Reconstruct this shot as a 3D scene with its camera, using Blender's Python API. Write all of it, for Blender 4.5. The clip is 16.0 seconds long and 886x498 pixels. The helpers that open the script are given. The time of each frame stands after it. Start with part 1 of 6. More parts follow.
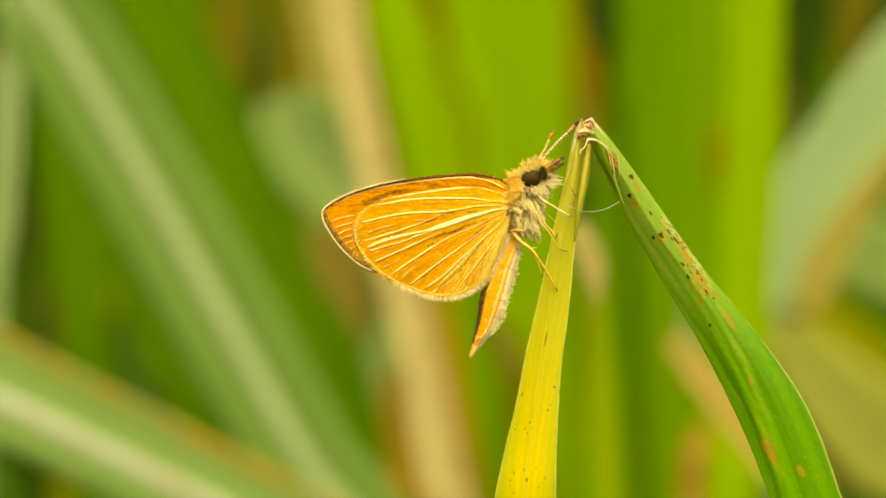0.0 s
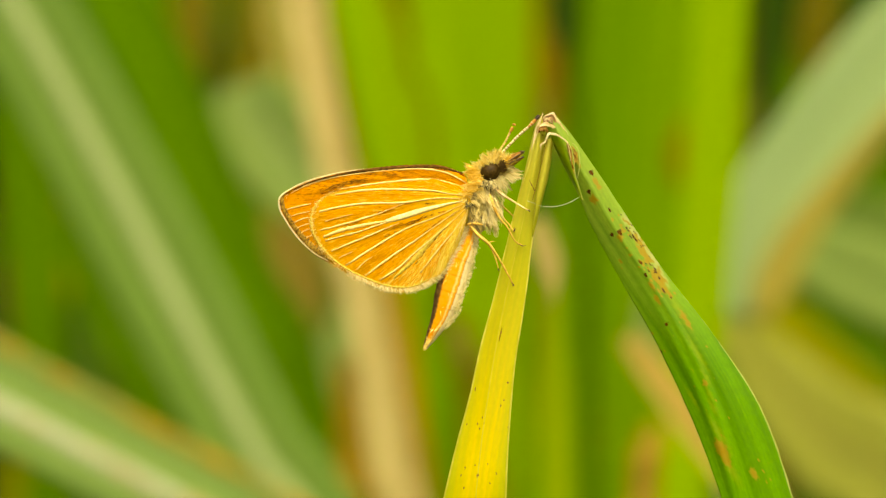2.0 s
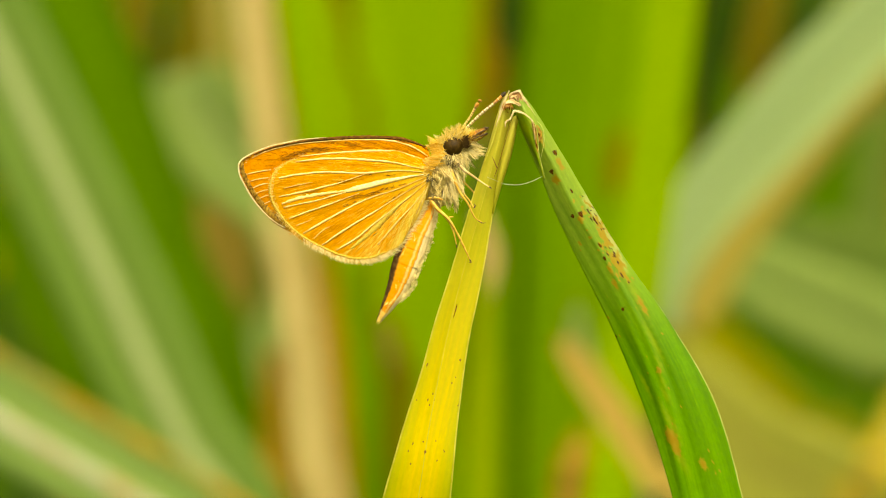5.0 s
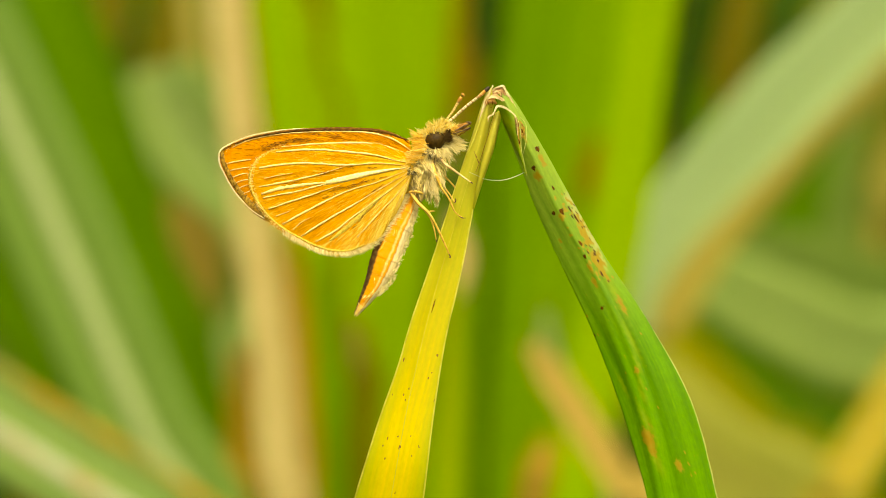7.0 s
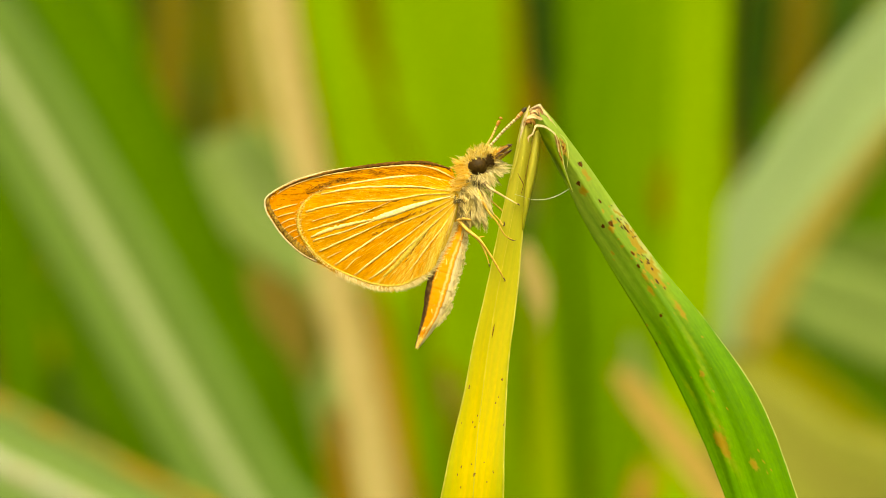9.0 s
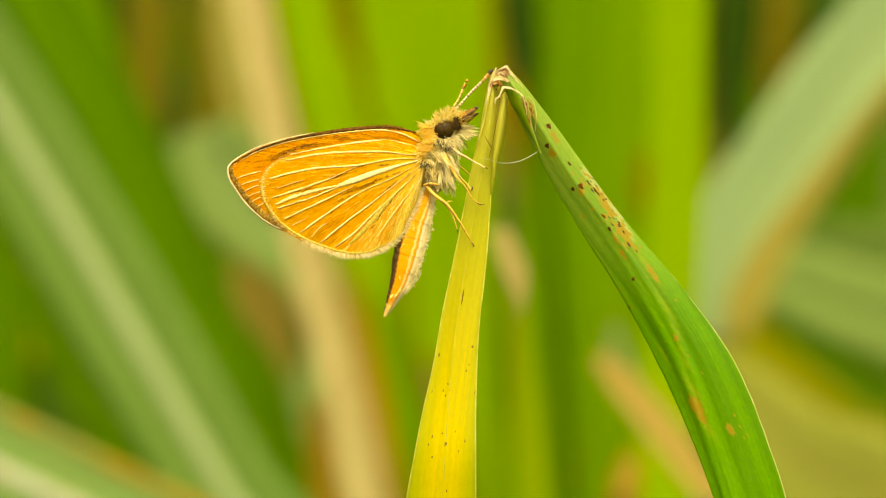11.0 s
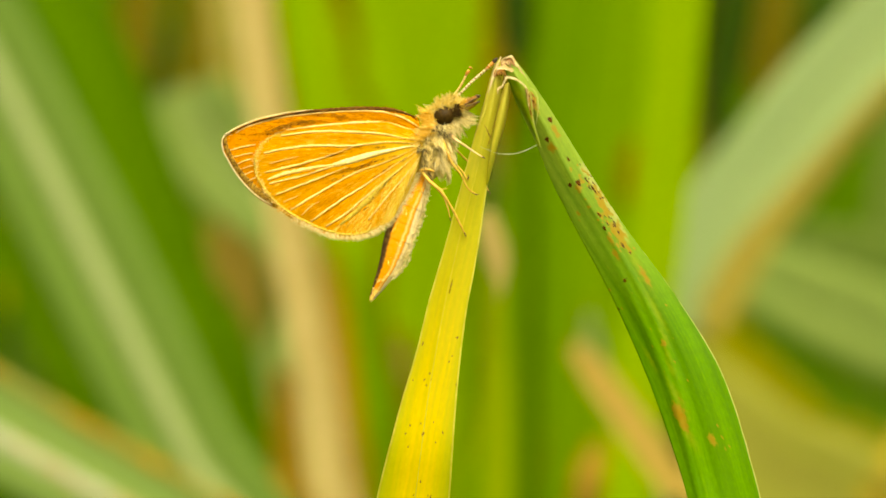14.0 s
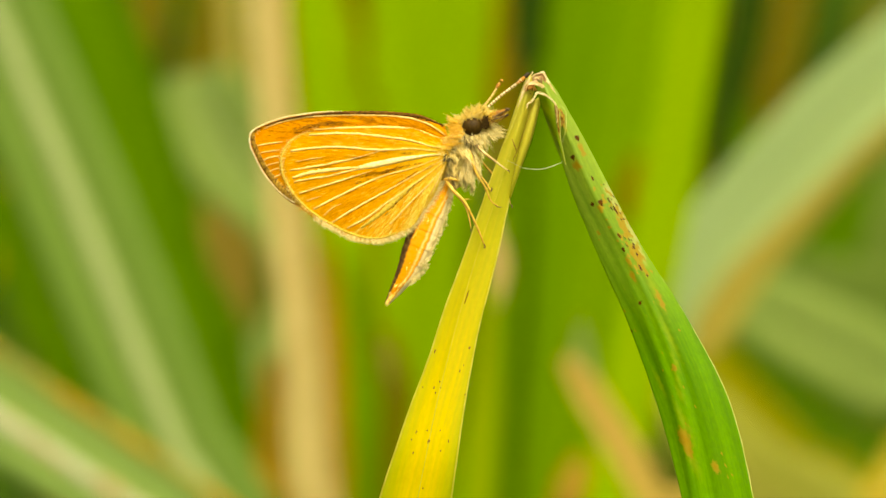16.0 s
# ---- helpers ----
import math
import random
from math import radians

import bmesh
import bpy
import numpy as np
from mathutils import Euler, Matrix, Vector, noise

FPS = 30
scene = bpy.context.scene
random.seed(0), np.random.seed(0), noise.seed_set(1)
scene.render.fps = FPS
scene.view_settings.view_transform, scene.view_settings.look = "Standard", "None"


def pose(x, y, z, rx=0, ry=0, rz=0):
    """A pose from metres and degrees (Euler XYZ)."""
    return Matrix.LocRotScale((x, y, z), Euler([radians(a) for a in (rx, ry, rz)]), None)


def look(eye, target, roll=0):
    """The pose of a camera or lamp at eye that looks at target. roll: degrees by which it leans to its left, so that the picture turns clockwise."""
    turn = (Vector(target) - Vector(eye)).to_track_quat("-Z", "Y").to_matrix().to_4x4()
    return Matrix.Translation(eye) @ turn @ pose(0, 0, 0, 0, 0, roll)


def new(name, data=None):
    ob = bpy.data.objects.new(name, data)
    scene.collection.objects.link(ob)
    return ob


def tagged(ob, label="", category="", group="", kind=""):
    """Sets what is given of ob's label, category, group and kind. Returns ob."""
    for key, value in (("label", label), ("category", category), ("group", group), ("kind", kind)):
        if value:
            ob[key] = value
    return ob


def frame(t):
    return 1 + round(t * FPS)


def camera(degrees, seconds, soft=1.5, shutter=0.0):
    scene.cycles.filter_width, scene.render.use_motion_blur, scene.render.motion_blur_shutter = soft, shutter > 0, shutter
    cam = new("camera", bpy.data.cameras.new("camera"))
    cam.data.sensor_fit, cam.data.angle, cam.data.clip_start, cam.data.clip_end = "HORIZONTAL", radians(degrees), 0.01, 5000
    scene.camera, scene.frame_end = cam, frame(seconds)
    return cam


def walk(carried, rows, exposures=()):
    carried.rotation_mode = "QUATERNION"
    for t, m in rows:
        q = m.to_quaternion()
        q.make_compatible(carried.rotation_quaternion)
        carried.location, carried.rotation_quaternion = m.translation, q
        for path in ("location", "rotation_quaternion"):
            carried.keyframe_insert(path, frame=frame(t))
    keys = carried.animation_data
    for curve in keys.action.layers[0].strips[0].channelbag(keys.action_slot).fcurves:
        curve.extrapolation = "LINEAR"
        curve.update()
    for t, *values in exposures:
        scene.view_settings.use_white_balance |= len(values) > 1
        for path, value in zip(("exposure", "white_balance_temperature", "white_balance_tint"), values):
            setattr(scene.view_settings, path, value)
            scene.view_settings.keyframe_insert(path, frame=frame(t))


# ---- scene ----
# A small orange skipper on a snapped grass leaf, among tall grass. Meshes are drawn in millimetres.


def eye_at(x, y, z, yaw, pitch, roll):
    """Camera pose: heading, tilt up and lean in degrees, looking along +y at rest."""
    return pose(x, y, z, 90 + pitch, 0, yaw) @ pose(0, 0, 0, 0, 0, -roll)


cam = camera(10.0, 16.0, soft=0.9)
walk(cam, [
    (0, eye_at(0.00144, -0.24521, 0.55564, 0.892, -0.637, 1.758)),
    (0.5, eye_at(0.00154, -0.24433, 0.55605, 0.759, -0.682, 1.560)),
    (1, eye_at(0.00160, -0.24286, 0.55551, 0.598, -0.586, 1.055)),
    (1.5, eye_at(0.00109, -0.24272, 0.55508, 0.406, -0.586, 0.597)),
    (2, eye_at(0.00143, -0.24324, 0.55555, 0.406, -0.720, 0.196)),
    (2.5, eye_at(0.00143, -0.24281, 0.55453, 0.241, -0.720, -0.431)),
    (3, eye_at(0.00100, -0.24222, 0.55436, 0.097, -0.786, -0.733)),
    (3.5, eye_at(0.00071, -0.24218, 0.55387, 0.007, -0.738, -1.056)),
    (4, eye_at(0.00079, -0.24156, 0.55384, -0.014, -0.783, -1.424)),
    (4.2, eye_at(0.00064, -0.24138, 0.55387, -0.157, -0.743, -1.403)),
    (6.3, eye_at(-0.00182, -0.24077, 0.55227, -0.864, -0.344, -4.922)),
    (6.5, eye_at(-0.00186, -0.24024, 0.55215, -0.926, -0.390, -4.843)),
    (7, eye_at(-0.00115, -0.23972, 0.55277, -0.924, -0.399, -4.016)),
    (7.5, eye_at(-0.00176, -0.23975, 0.55247, -0.656, -0.278, -2.164)),
    (8, eye_at(0.00055, -0.23991, 0.55242, 0.053, -0.164, -0.197)),
    (8.5, eye_at(0.00082, -0.23964, 0.55182, 0.006, 0.136, 1.234)),
    (8.7, eye_at(0.00088, -0.24012, 0.55176, 0.084, 0.149, 1.525)),
    (10.8, eye_at(0.00186, -0.23660, 0.54978, 0.100, 0.308, 3.232)),
    (11, eye_at(0.00189, -0.23568, 0.54963, 0.058, 0.252, 2.776)),
    (11.5, eye_at(0.00152, -0.23459, 0.54958, -0.032, 0.020, 2.692)),
    (12, eye_at(0.00268, -0.23377, 0.55143, 0.029, -0.351, 2.662)),
    (12.5, eye_at(0.00242, -0.23374, 0.55117, -0.097, -0.250, 2.392)),
    (13, eye_at(0.00115, -0.23452, 0.55107, -0.221, -0.156, 1.504)),
    (13.5, eye_at(0.00143, -0.23384, 0.55090, -0.137, -0.068, 0.690)),
    (14, eye_at(0.00097, -0.23216, 0.55057, -0.270, -0.115, -1.260)),
    (14.5, eye_at(0.00110, -0.23153, 0.55170, -0.346, -0.329, -2.434)),
    (15, eye_at(0.00054, -0.23207, 0.55174, -0.426, -0.306, -3.221)),
    (15.5, eye_at(-0.00049, -0.23330, 0.55141, -0.475, -0.165, -4.560)),
    (16, eye_at(-0.00077, -0.23310, 0.55087, -0.476, -0.097, -5.305)),
], exposures=[(0, 0.84, 9000, -4), (4.2, 0.85, 9000, -4), (6.5, 0.91, 9000, -4), (16, 0.91, 9000, -4)])
cam.data.dof.use_dof = True
cam.data.dof.focus_distance = 0.2384
cam.data.dof.aperture_fstop = 68.0

# ---- world and sun ----
SUN_UP, SUN_TURN = 56.0, 172.0
world = bpy.data.worlds.new("sky")
scene.world = world
world.use_nodes = True
sky = world.node_tree.nodes.new("ShaderNodeTexSky")
sky.sky_type, sky.sun_disc = "NISHITA", False
sky.sun_elevation, sky.sun_rotation = radians(SUN_UP), radians(SUN_TURN)
sky.air_density, sky.dust_density, sky.ozone_density = 1.0, 6.0, 0.6
world.node_tree.links.new(sky.outputs["Color"], world.node_tree.nodes["Background"].inputs["Color"])
world.node_tree.nodes["Background"].inputs["Strength"].default_value = 0.15
lamp = bpy.data.lights.new("sun", "SUN")
lamp.energy, lamp.angle, lamp.color = 1.5, radians(30), (1.0, 0.93, 0.80)
sun = new("sun", lamp)
a, e = radians(SUN_TURN), radians(SUN_UP)
sun.matrix_world = look((math.sin(a) * math.cos(e) * 5, math.cos(a) * math.cos(e) * 5, 0.5 + math.sin(e) * 5), (0, 0, 0.5))


# ---- materials ----
def nodes_of(name):
    m = bpy.data.materials.new(name)
    m.use_nodes = True
    return m, m.node_tree.nodes, m.node_tree.links, m.node_tree.nodes["Principled BSDF"]


def noise_tex(n, l, vec, scale, detail=4.0, rough=0.6, stretch=(1, 1, 1)):
    mp = n.new("ShaderNodeMapping")
    mp.inputs["Scale"].default_value = stretch
    l.new(vec, mp.inputs["Vector"])
    t = n.new("ShaderNodeTexNoise")
    t.inputs["Scale"].default_value, t.inputs["Detail"].default_value, t.inputs["Roughness"].default_value = scale, detail, rough
    l.new(mp.outputs["Vector"], t.inputs["Vector"])
    return t.outputs["Fac"]


def ramp(n, l, fac, stops):
    r = n.new("ShaderNodeValToRGB")
    el = r.color_ramp.elements
    while len(el) < len(stops):
        el.new(0.5)
    for k, (p, c) in zip(el, stops):
        k.position, k.color = p, (*c, 1)
    l.new(fac, r.inputs["Fac"])
    return r.outputs["Color"]


def mix(n, l, fac, a, b, mode="MIX"):
    m = n.new("ShaderNodeMix")
    m.data_type, m.blend_type = "RGBA", mode
    for v, i in ((fac, 0), (a, 6), (b, 7)):
        if isinstance(v, (int, float)):
            m.inputs[i].default_value = v
        elif isinstance(v, tuple):
            m.inputs[i].default_value = (*v, 1)
        else:
            l.new(v, m.inputs[i])
    return m.outputs[2]


def bump(n, l, height, strength, dist):
    b = n.new("ShaderNodeBump")
    b.inputs["Strength"].default_value, b.inputs["Distance"].default_value = strength, dist
    l.new(height, b.inputs["Height"])
    return b.outputs["Normal"]


def leaf_material(name, dark, light, stain=None, stain_at=0.62, rough=0.45, through_light=0.35, rib=0.22, blotch=0.12, rib_tone=0.86,
                  near_tone=None, near_at=(0, 1), far_tone=None, far_at=(0, 1), grain_by=1.0, edge_tone=None, edge_at=(0, 1), rusted=False, relief=0.5, bands=0.0):
    """Grass leaf: fine ribs and streaks along the blade, larger uneven patches, brown stains. The mesh's UV is in millimetres."""
    m, n, l, bs = nodes_of(name)
    uv = n.new("ShaderNodeTexCoord").outputs["UV"]
    streak = noise_tex(n, l, uv, 1.0, 5, 0.65, (5.0, 0.10, 1))
    patch = noise_tex(n, l, uv, blotch, 3, 0.55, (2.0, 0.6, 1))
    wave = n.new("ShaderNodeTexWave")
    wave.wave_type, wave.bands_direction, wave.wave_profile = "BANDS", "X", "SIN"
    wave.inputs["Scale"].default_value, wave.inputs["Distortion"].default_value = 0.314 / rib, 0.4
    l.new(uv, wave.inputs["Vector"])
    col = mix(n, l, ramp(n, l, streak, [(0.3, (0, 0, 0)), (0.7, (1, 1, 1))]), dark, light)
    col = mix(n, l, ramp(n, l, patch, [(0.35, (0, 0, 0)), (0.65, (0.7, 0.7, 0.7))]), col, light)
    along = n.new("ShaderNodeSeparateXYZ")
    l.new(uv, along.inputs["Vector"])
    for tone, at, flip in ((near_tone, near_at, True), (far_tone, far_at, False)):
        if tone:
            span = n.new("ShaderNodeMapRange")
            span.inputs["From Min"].default_value, span.inputs["From Max"].default_value = at[::-1] if flip else at
            l.new(along.outputs["Y"], span.inputs["Value"])
            part_of = n.new("ShaderNodeMath")
            part_of.operation = "MULTIPLY"
            l.new(span.outputs["Result"], part_of.inputs[0])
            l.new(mix(n, l, 0.6, (1.0, 1.0, 1.0), streak), part_of.inputs[1])
            col = mix(n, l, part_of.outputs[0], col, tone)
    if edge_tone:
        away = n.new("ShaderNodeMath")
        away.operation = "ABSOLUTE"
        l.new(along.outputs["X"], away.inputs[0])
        span = n.new("ShaderNodeMapRange")
        span.inputs["From Min"].default_value, span.inputs["From Max"].default_value, span.inputs["To Max"].default_value = edge_at[0], edge_at[1], 0.8
        l.new(away.outputs[0], span.inputs["Value"])
        col = mix(n, l, span.outputs["Result"], col, edge_tone)
    soft_rib = mix(n, l, wave.outputs["Fac"], (rib_tone - 0.04, rib_tone, rib_tone - 0.04), (1.0, 1.0, 1.0))
    col = mix(n, l, 1.0, col, soft_rib, "MULTIPLY")
    grain = noise_tex(n, l, uv, 7.0, 4, 0.7, (1.0, 0.35, 1))
    col = mix(n, l, grain_by, col, ramp(n, l, grain, [(0.3, (0.86, 0.86, 0.84)), (0.55, (1.0, 1.0, 1.0)), (0.75, (1.16, 1.14, 1.2))]), "MULTIPLY")
    if bands:
        zone = noise_tex(n, l, uv, 1.0, 2, 0.5, (bands, 0.012, 1))
        col = mix(n, l, 1.0, col, ramp(n, l, zone, [(0.36, (0.78, 0.82, 0.7)), (0.5, (1.0, 1.0, 1.0)), (0.64, (1.14, 1.10, 1.3))]), "MULTIPLY")
    if stain:
        spots = noise_tex(n, l, uv, 0.5, 4, 0.6, (1.6, 0.35, 1))
        col = mix(n, l, ramp(n, l, spots, [(stain_at, (0, 0, 0)), (stain_at + 0.06, (1, 1, 1))]), col, stain)
    if rusted:
        ragged = noise_tex(n, l, uv, 9.0, 5, 0.75, (1.0, 0.5, 1))
        for layer, low, high, by, tone in (("straw", 0.2, 1.1, 1.0, (0.47, 0.50, 0.16)), ("fade", 0.15, 1.7, 0.9, (0.30, 0.42, 0.02)), ("rust", 0.22, 0.75, 1.2, (0.40, 0.295, 0.02)), ("rust", 0.70, 1.2, 1.4, (0.40, 0.255, 0.012)), ("core", 0.42, 0.85, 0.8, (0.07, 0.024, 0.004))):
            at = n.new("ShaderNodeAttribute")
            at.attribute_name = layer
            shifted = n.new("ShaderNodeMath")
            shifted.operation, shifted.inputs[1].default_value = "MULTIPLY_ADD", by
            l.new(ragged, shifted.inputs[0])
            l.new(at.outputs["Fac"], shifted.inputs[2])
            span = n.new("ShaderNodeMapRange")
            span.interpolation_type = "SMOOTHSTEP"
            span.inputs["From Min"].default_value, span.inputs["From Max"].default_value = low + by / 2, high + by / 2
            l.new(shifted.outputs[0], span.inputs["Value"])
            there = n.new("ShaderNodeMath")
            there.operation = "MULTIPLY"
            l.new(span.outputs["Result"], there.inputs[0])
            edge = n.new("ShaderNodeMapRange")
            edge.inputs["From Max"].default_value = 0.12
            l.new(at.outputs["Fac"], edge.inputs["Value"])
            l.new(edge.outputs["Result"], there.inputs[1])
            col = mix(n, l, there.outputs[0], col, tone)
    l.new(col, bs.inputs["Base Color"])
    bs.inputs["Roughness"].default_value = rough
    bs.inputs["Specular IOR Level"].default_value = 0.35 if rough < 0.45 else 0.08
    l.new(bump(n, l, mix(n, l, 0.4, wave.outputs["Color"], streak), relief, 0.00004), bs.inputs["Normal"])
    tr = n.new("ShaderNodeBsdfTranslucent")
    l.new(mix(n, l, 1.0, col, (1.0, 1.0, 0.55), "MULTIPLY"), tr.inputs["Color"])
    mx = n.new("ShaderNodeMixShader")
    mx.inputs["Fac"].default_value = through_light
    l.new(bs.outputs["BSDF"], mx.inputs[1])
    l.new(tr.outputs["BSDF"], mx.inputs[2])
    l.new(mx.outputs["Shader"], n["Material Output"].inputs["Surface"])
    return m


def plain_material(name, dark, light, rough=0.5, scale=900.0, relief=0.3, through_light=0.0, spec=0.4):
    """A small surface with two tones of grain."""
    m, n, l, bs = nodes_of(name)
    co = n.new("ShaderNodeTexCoord").outputs["Object"]
    g = noise_tex(n, l, co, scale, 5, 0.65)
    col = mix(n, l, ramp(n, l, g, [(0.35, (0, 0, 0)), (0.65, (1, 1, 1))]), dark, light)
    l.new(col, bs.inputs["Base Color"])
    bs.inputs["Roughness"].default_value, bs.inputs["Specular IOR Level"].default_value = rough, spec
    l.new(bump(n, l, g, relief, 0.00003), bs.inputs["Normal"])
    if through_light:
        tr = n.new("ShaderNodeBsdfTranslucent")
        l.new(col, tr.inputs["Color"])
        mx = n.new("ShaderNodeMixShader")
        mx.inputs["Fac"].default_value = through_light
        l.new(bs.outputs["BSDF"], mx.inputs[1])
        l.new(tr.outputs["BSDF"], mx.inputs[2])
        l.new(mx.outputs["Shader"], n["Material Output"].inputs["Surface"])
    return m


def hair_material(name, dark, middle, light):
    """Fine hair, each strand of its own tone."""
    m, n, l, bs = nodes_of(name)
    col = ramp(n, l, n.new("ShaderNodeNewGeometry").outputs["Random Per Island"], [(0.0, dark), (0.25, middle), (1.0, light)])
    l.new(col, bs.inputs["Base Color"])
    bs.inputs["Roughness"].default_value, bs.inputs["Specular IOR Level"].default_value = 0.6, 0.25
    tr = n.new("ShaderNodeBsdfTranslucent")
    l.new(col, tr.inputs["Color"])
    mx = n.new("ShaderNodeMixShader")
    mx.inputs["Fac"].default_value = 0.5
    l.new(bs.outputs["BSDF"], mx.inputs[1])
    l.new(tr.outputs["BSDF"], mx.inputs[2])
    l.new(mx.outputs["Shader"], n["Material Output"].inputs["Surface"])
    return m


YELLOW_LEAF = leaf_material("yellowing_leaf", (0.46, 0.475, 0.025), (0.58, 0.56, 0.04), rough=0.42, rib=0.3, rib_tone=0.99, through_light=0.4, relief=0.15,
                            near_tone=(0.66, 0.58, 0.09), near_at=(1, 7), far_tone=(0.96, 0.74, 0.02), far_at=(5, 17), grain_by=0.45,
                            edge_tone=(0.46, 0.53, 0.025), edge_at=(0.6, 1.5))
GREEN_LEAF = leaf_material("fresh_leaf", (0.085, 0.275, 0.002), (0.165, 0.385, 0.005), rough=0.38, rib=0.55, rib_tone=0.95, bands=1.5, relief=0.25, near_tone=(0.40, 0.51, 0.07), near_at=(3, 14), rusted=True)
LIME = leaf_material("lime_leaf", (0.22, 0.40, 0.001), (0.29, 0.48, 0.001), rough=0.5, rib=0.5)
LIME2 = leaf_material("bright_lime_leaf", (0.24, 0.42, 0.001), (0.31, 0.50, 0.001), rough=0.5, rib=0.5)
LIMEY = leaf_material("yellow_lime_leaf", (0.24, 0.35, 0.001), (0.31, 0.41, 0.002), rough=0.5, rib=0.5)
MID = leaf_material("mid_green_leaf", (0.11, 0.245, 0.0005), (0.16, 0.32, 0.001), rough=0.5, rib=0.5)
MIDB = leaf_material("flecked_green_leaf", (0.135, 0.28, 0.0005), (0.19, 0.36, 0.001), stain=(0.24, 0.20, 0.01), stain_at=0.66, rough=0.5, rib=0.5)
DEEP = leaf_material("deep_green_leaf", (0.06, 0.155, 0.001), (0.09, 0.205, 0.001), rough=0.5, rib=0.5)
# Near-black green: the deep shade of gaps in the grass, put into the colour.
DARK = leaf_material("painted_deep_shade_leaf", (0.008, 0.03, 0.0005), (0.025, 0.06, 0.001), rough=0.6, rib=0.5, through_light=0.15)
PALE = leaf_material("pale_leaf", (0.34, 0.46, 0.17), (0.40, 0.51, 0.21), rough=0.5, rib=0.5)
PALE3 = leaf_material("pale_grey_leaf", (0.31, 0.44, 0.19), (0.38, 0.51, 0.24), rough=0.5, rib=0.5)
SEDGE = leaf_material("brownish_leaf", (0.13, 0.125, 0.002), (0.20, 0.16, 0.005), rough=0.6, rib=0.5)
PALE2 = leaf_material("pale_yellow_leaf", (0.37, 0.40, 0.06), (0.46, 0.47, 0.09), rough=0.55, rib=0.5)
PALEPINK = leaf_material("pale_pink_streak", (0.59, 0.62, 0.44), (0.70, 0.72, 0.53), stain=(0.56, 0.40, 0.20), stain_at=0.54, rough=0.55, rib=0.5)
GREY = leaf_material("grey_green_leaf", (0.25, 0.36, 0.085), (0.31, 0.43, 0.12), rough=0.55, rib=0.5)
GREY2 = leaf_material("faded_green_leaf", (0.20, 0.31, 0.085), (0.27, 0.38, 0.10), rough=0.55, rib=0.5)
GREYD = leaf_material("dull_green_leaf", (0.155, 0.275, 0.046), (0.195, 0.325, 0.066), rough=0.5, rib=0.5)
RIBPALE = leaf_material("broad_pale_midrib", (0.39, 0.50, 0.21), (0.46, 0.56, 0.26), rough=0.5, rib=0.5)
TAN = leaf_material("dry_straw", (0.50, 0.40, 0.16), (0.61, 0.50, 0.22), stain=(0.38, 0.28, 0.09), stain_at=0.56, rough=0.65, rib=0.5, through_light=0.2)
STRAW2 = leaf_material("faded_straw", (0.30, 0.27, 0.05), (0.36, 0.32, 0.07), rough=0.65, rib=0.5, through_light=0.2)
BROWN = leaf_material("withered_leaf", (0.32, 0.24, 0.07), (0.42, 0.31, 0.10), rough=0.7, rib=0.5, through_light=0.2)
TIPTAN = leaf_material("tan_leaf_tip", (0.48, 0.34, 0.07), (0.58, 0.42, 0.11), rough=0.7, rib=0.5, through_light=0.2)
PINK = leaf_material("pinkish_withered_leaf", (0.36, 0.29, 0.09), (0.46, 0.36, 0.13), rough=0.7, rib=0.5, through_light=0.2)
RUSTY = leaf_material("rusty_withered_leaf", (0.20, 0.16, 0.025), (0.27, 0.20, 0.035), rough=0.7, rib=0.5, through_light=0.2)
OCHRE = leaf_material("ochre_leaf_margin", (0.30, 0.33, 0.07), (0.36, 0.37, 0.09), stain=(0.46, 0.28, 0.03), stain_at=0.48, rough=0.7, rib=0.5, through_light=0.2)
OLIVE = leaf_material("olive_leaf", (0.29, 0.285, 0.005), (0.37, 0.36, 0.012), rough=0.6, rib=0.5)
# Darkened version of the mid green; the half shade is in the base colour.
SHADE = leaf_material("painted_half_shade_leaf", (0.065, 0.165, 0.001), (0.10, 0.22, 0.002), rough=0.5, rib=0.5)
DULL = leaf_material("dull_grey_green_leaf", (0.13, 0.215, 0.03), (0.17, 0.26, 0.05), rough=0.55, rib=0.5)
GOLD = leaf_material("golden_dry_leaf", (0.44, 0.35, 0.03), (0.54, 0.43, 0.05), rough=0.65, rib=0.5, through_light=0.2)
TANLEAF = leaf_material("tan_withered_leaf", (0.33, 0.29, 0.045), (0.41, 0.34, 0.07), rough=0.7, rib=0.5, through_light=0.2)
RUSTEDGE = leaf_material("orange_brown_edge", (0.33, 0.19, 0.006), (0.42, 0.26, 0.02), rough=0.7, rib=0.5, through_light=0.2)
TANEDGE = leaf_material("olive_tan_edge", (0.27, 0.27, 0.045), (0.36, 0.32, 0.075), rough=0.7, rib=0.5, through_light=0.2)
CLAY = leaf_material("clay_withered_leaf", (0.42, 0.25, 0.025), (0.50, 0.31, 0.045), rough=0.7, rib=0.5, through_light=0.2)
REDBROWN = leaf_material("red_brown_stalk", (0.17, 0.115, 0.003), (0.23, 0.155, 0.004), rough=0.7, rib=0.5, through_light=0.2)
EDGED = leaf_material("stained_leaf", (0.25, 0.40, 0.10), (0.31, 0.46, 0.13), rough=0.55, rib=0.5)
SOIL = plain_material("soil_and_litter", (0.05, 0.055, 0.012), (0.10, 0.12, 0.025), 0.9, 60.0, 0.6)


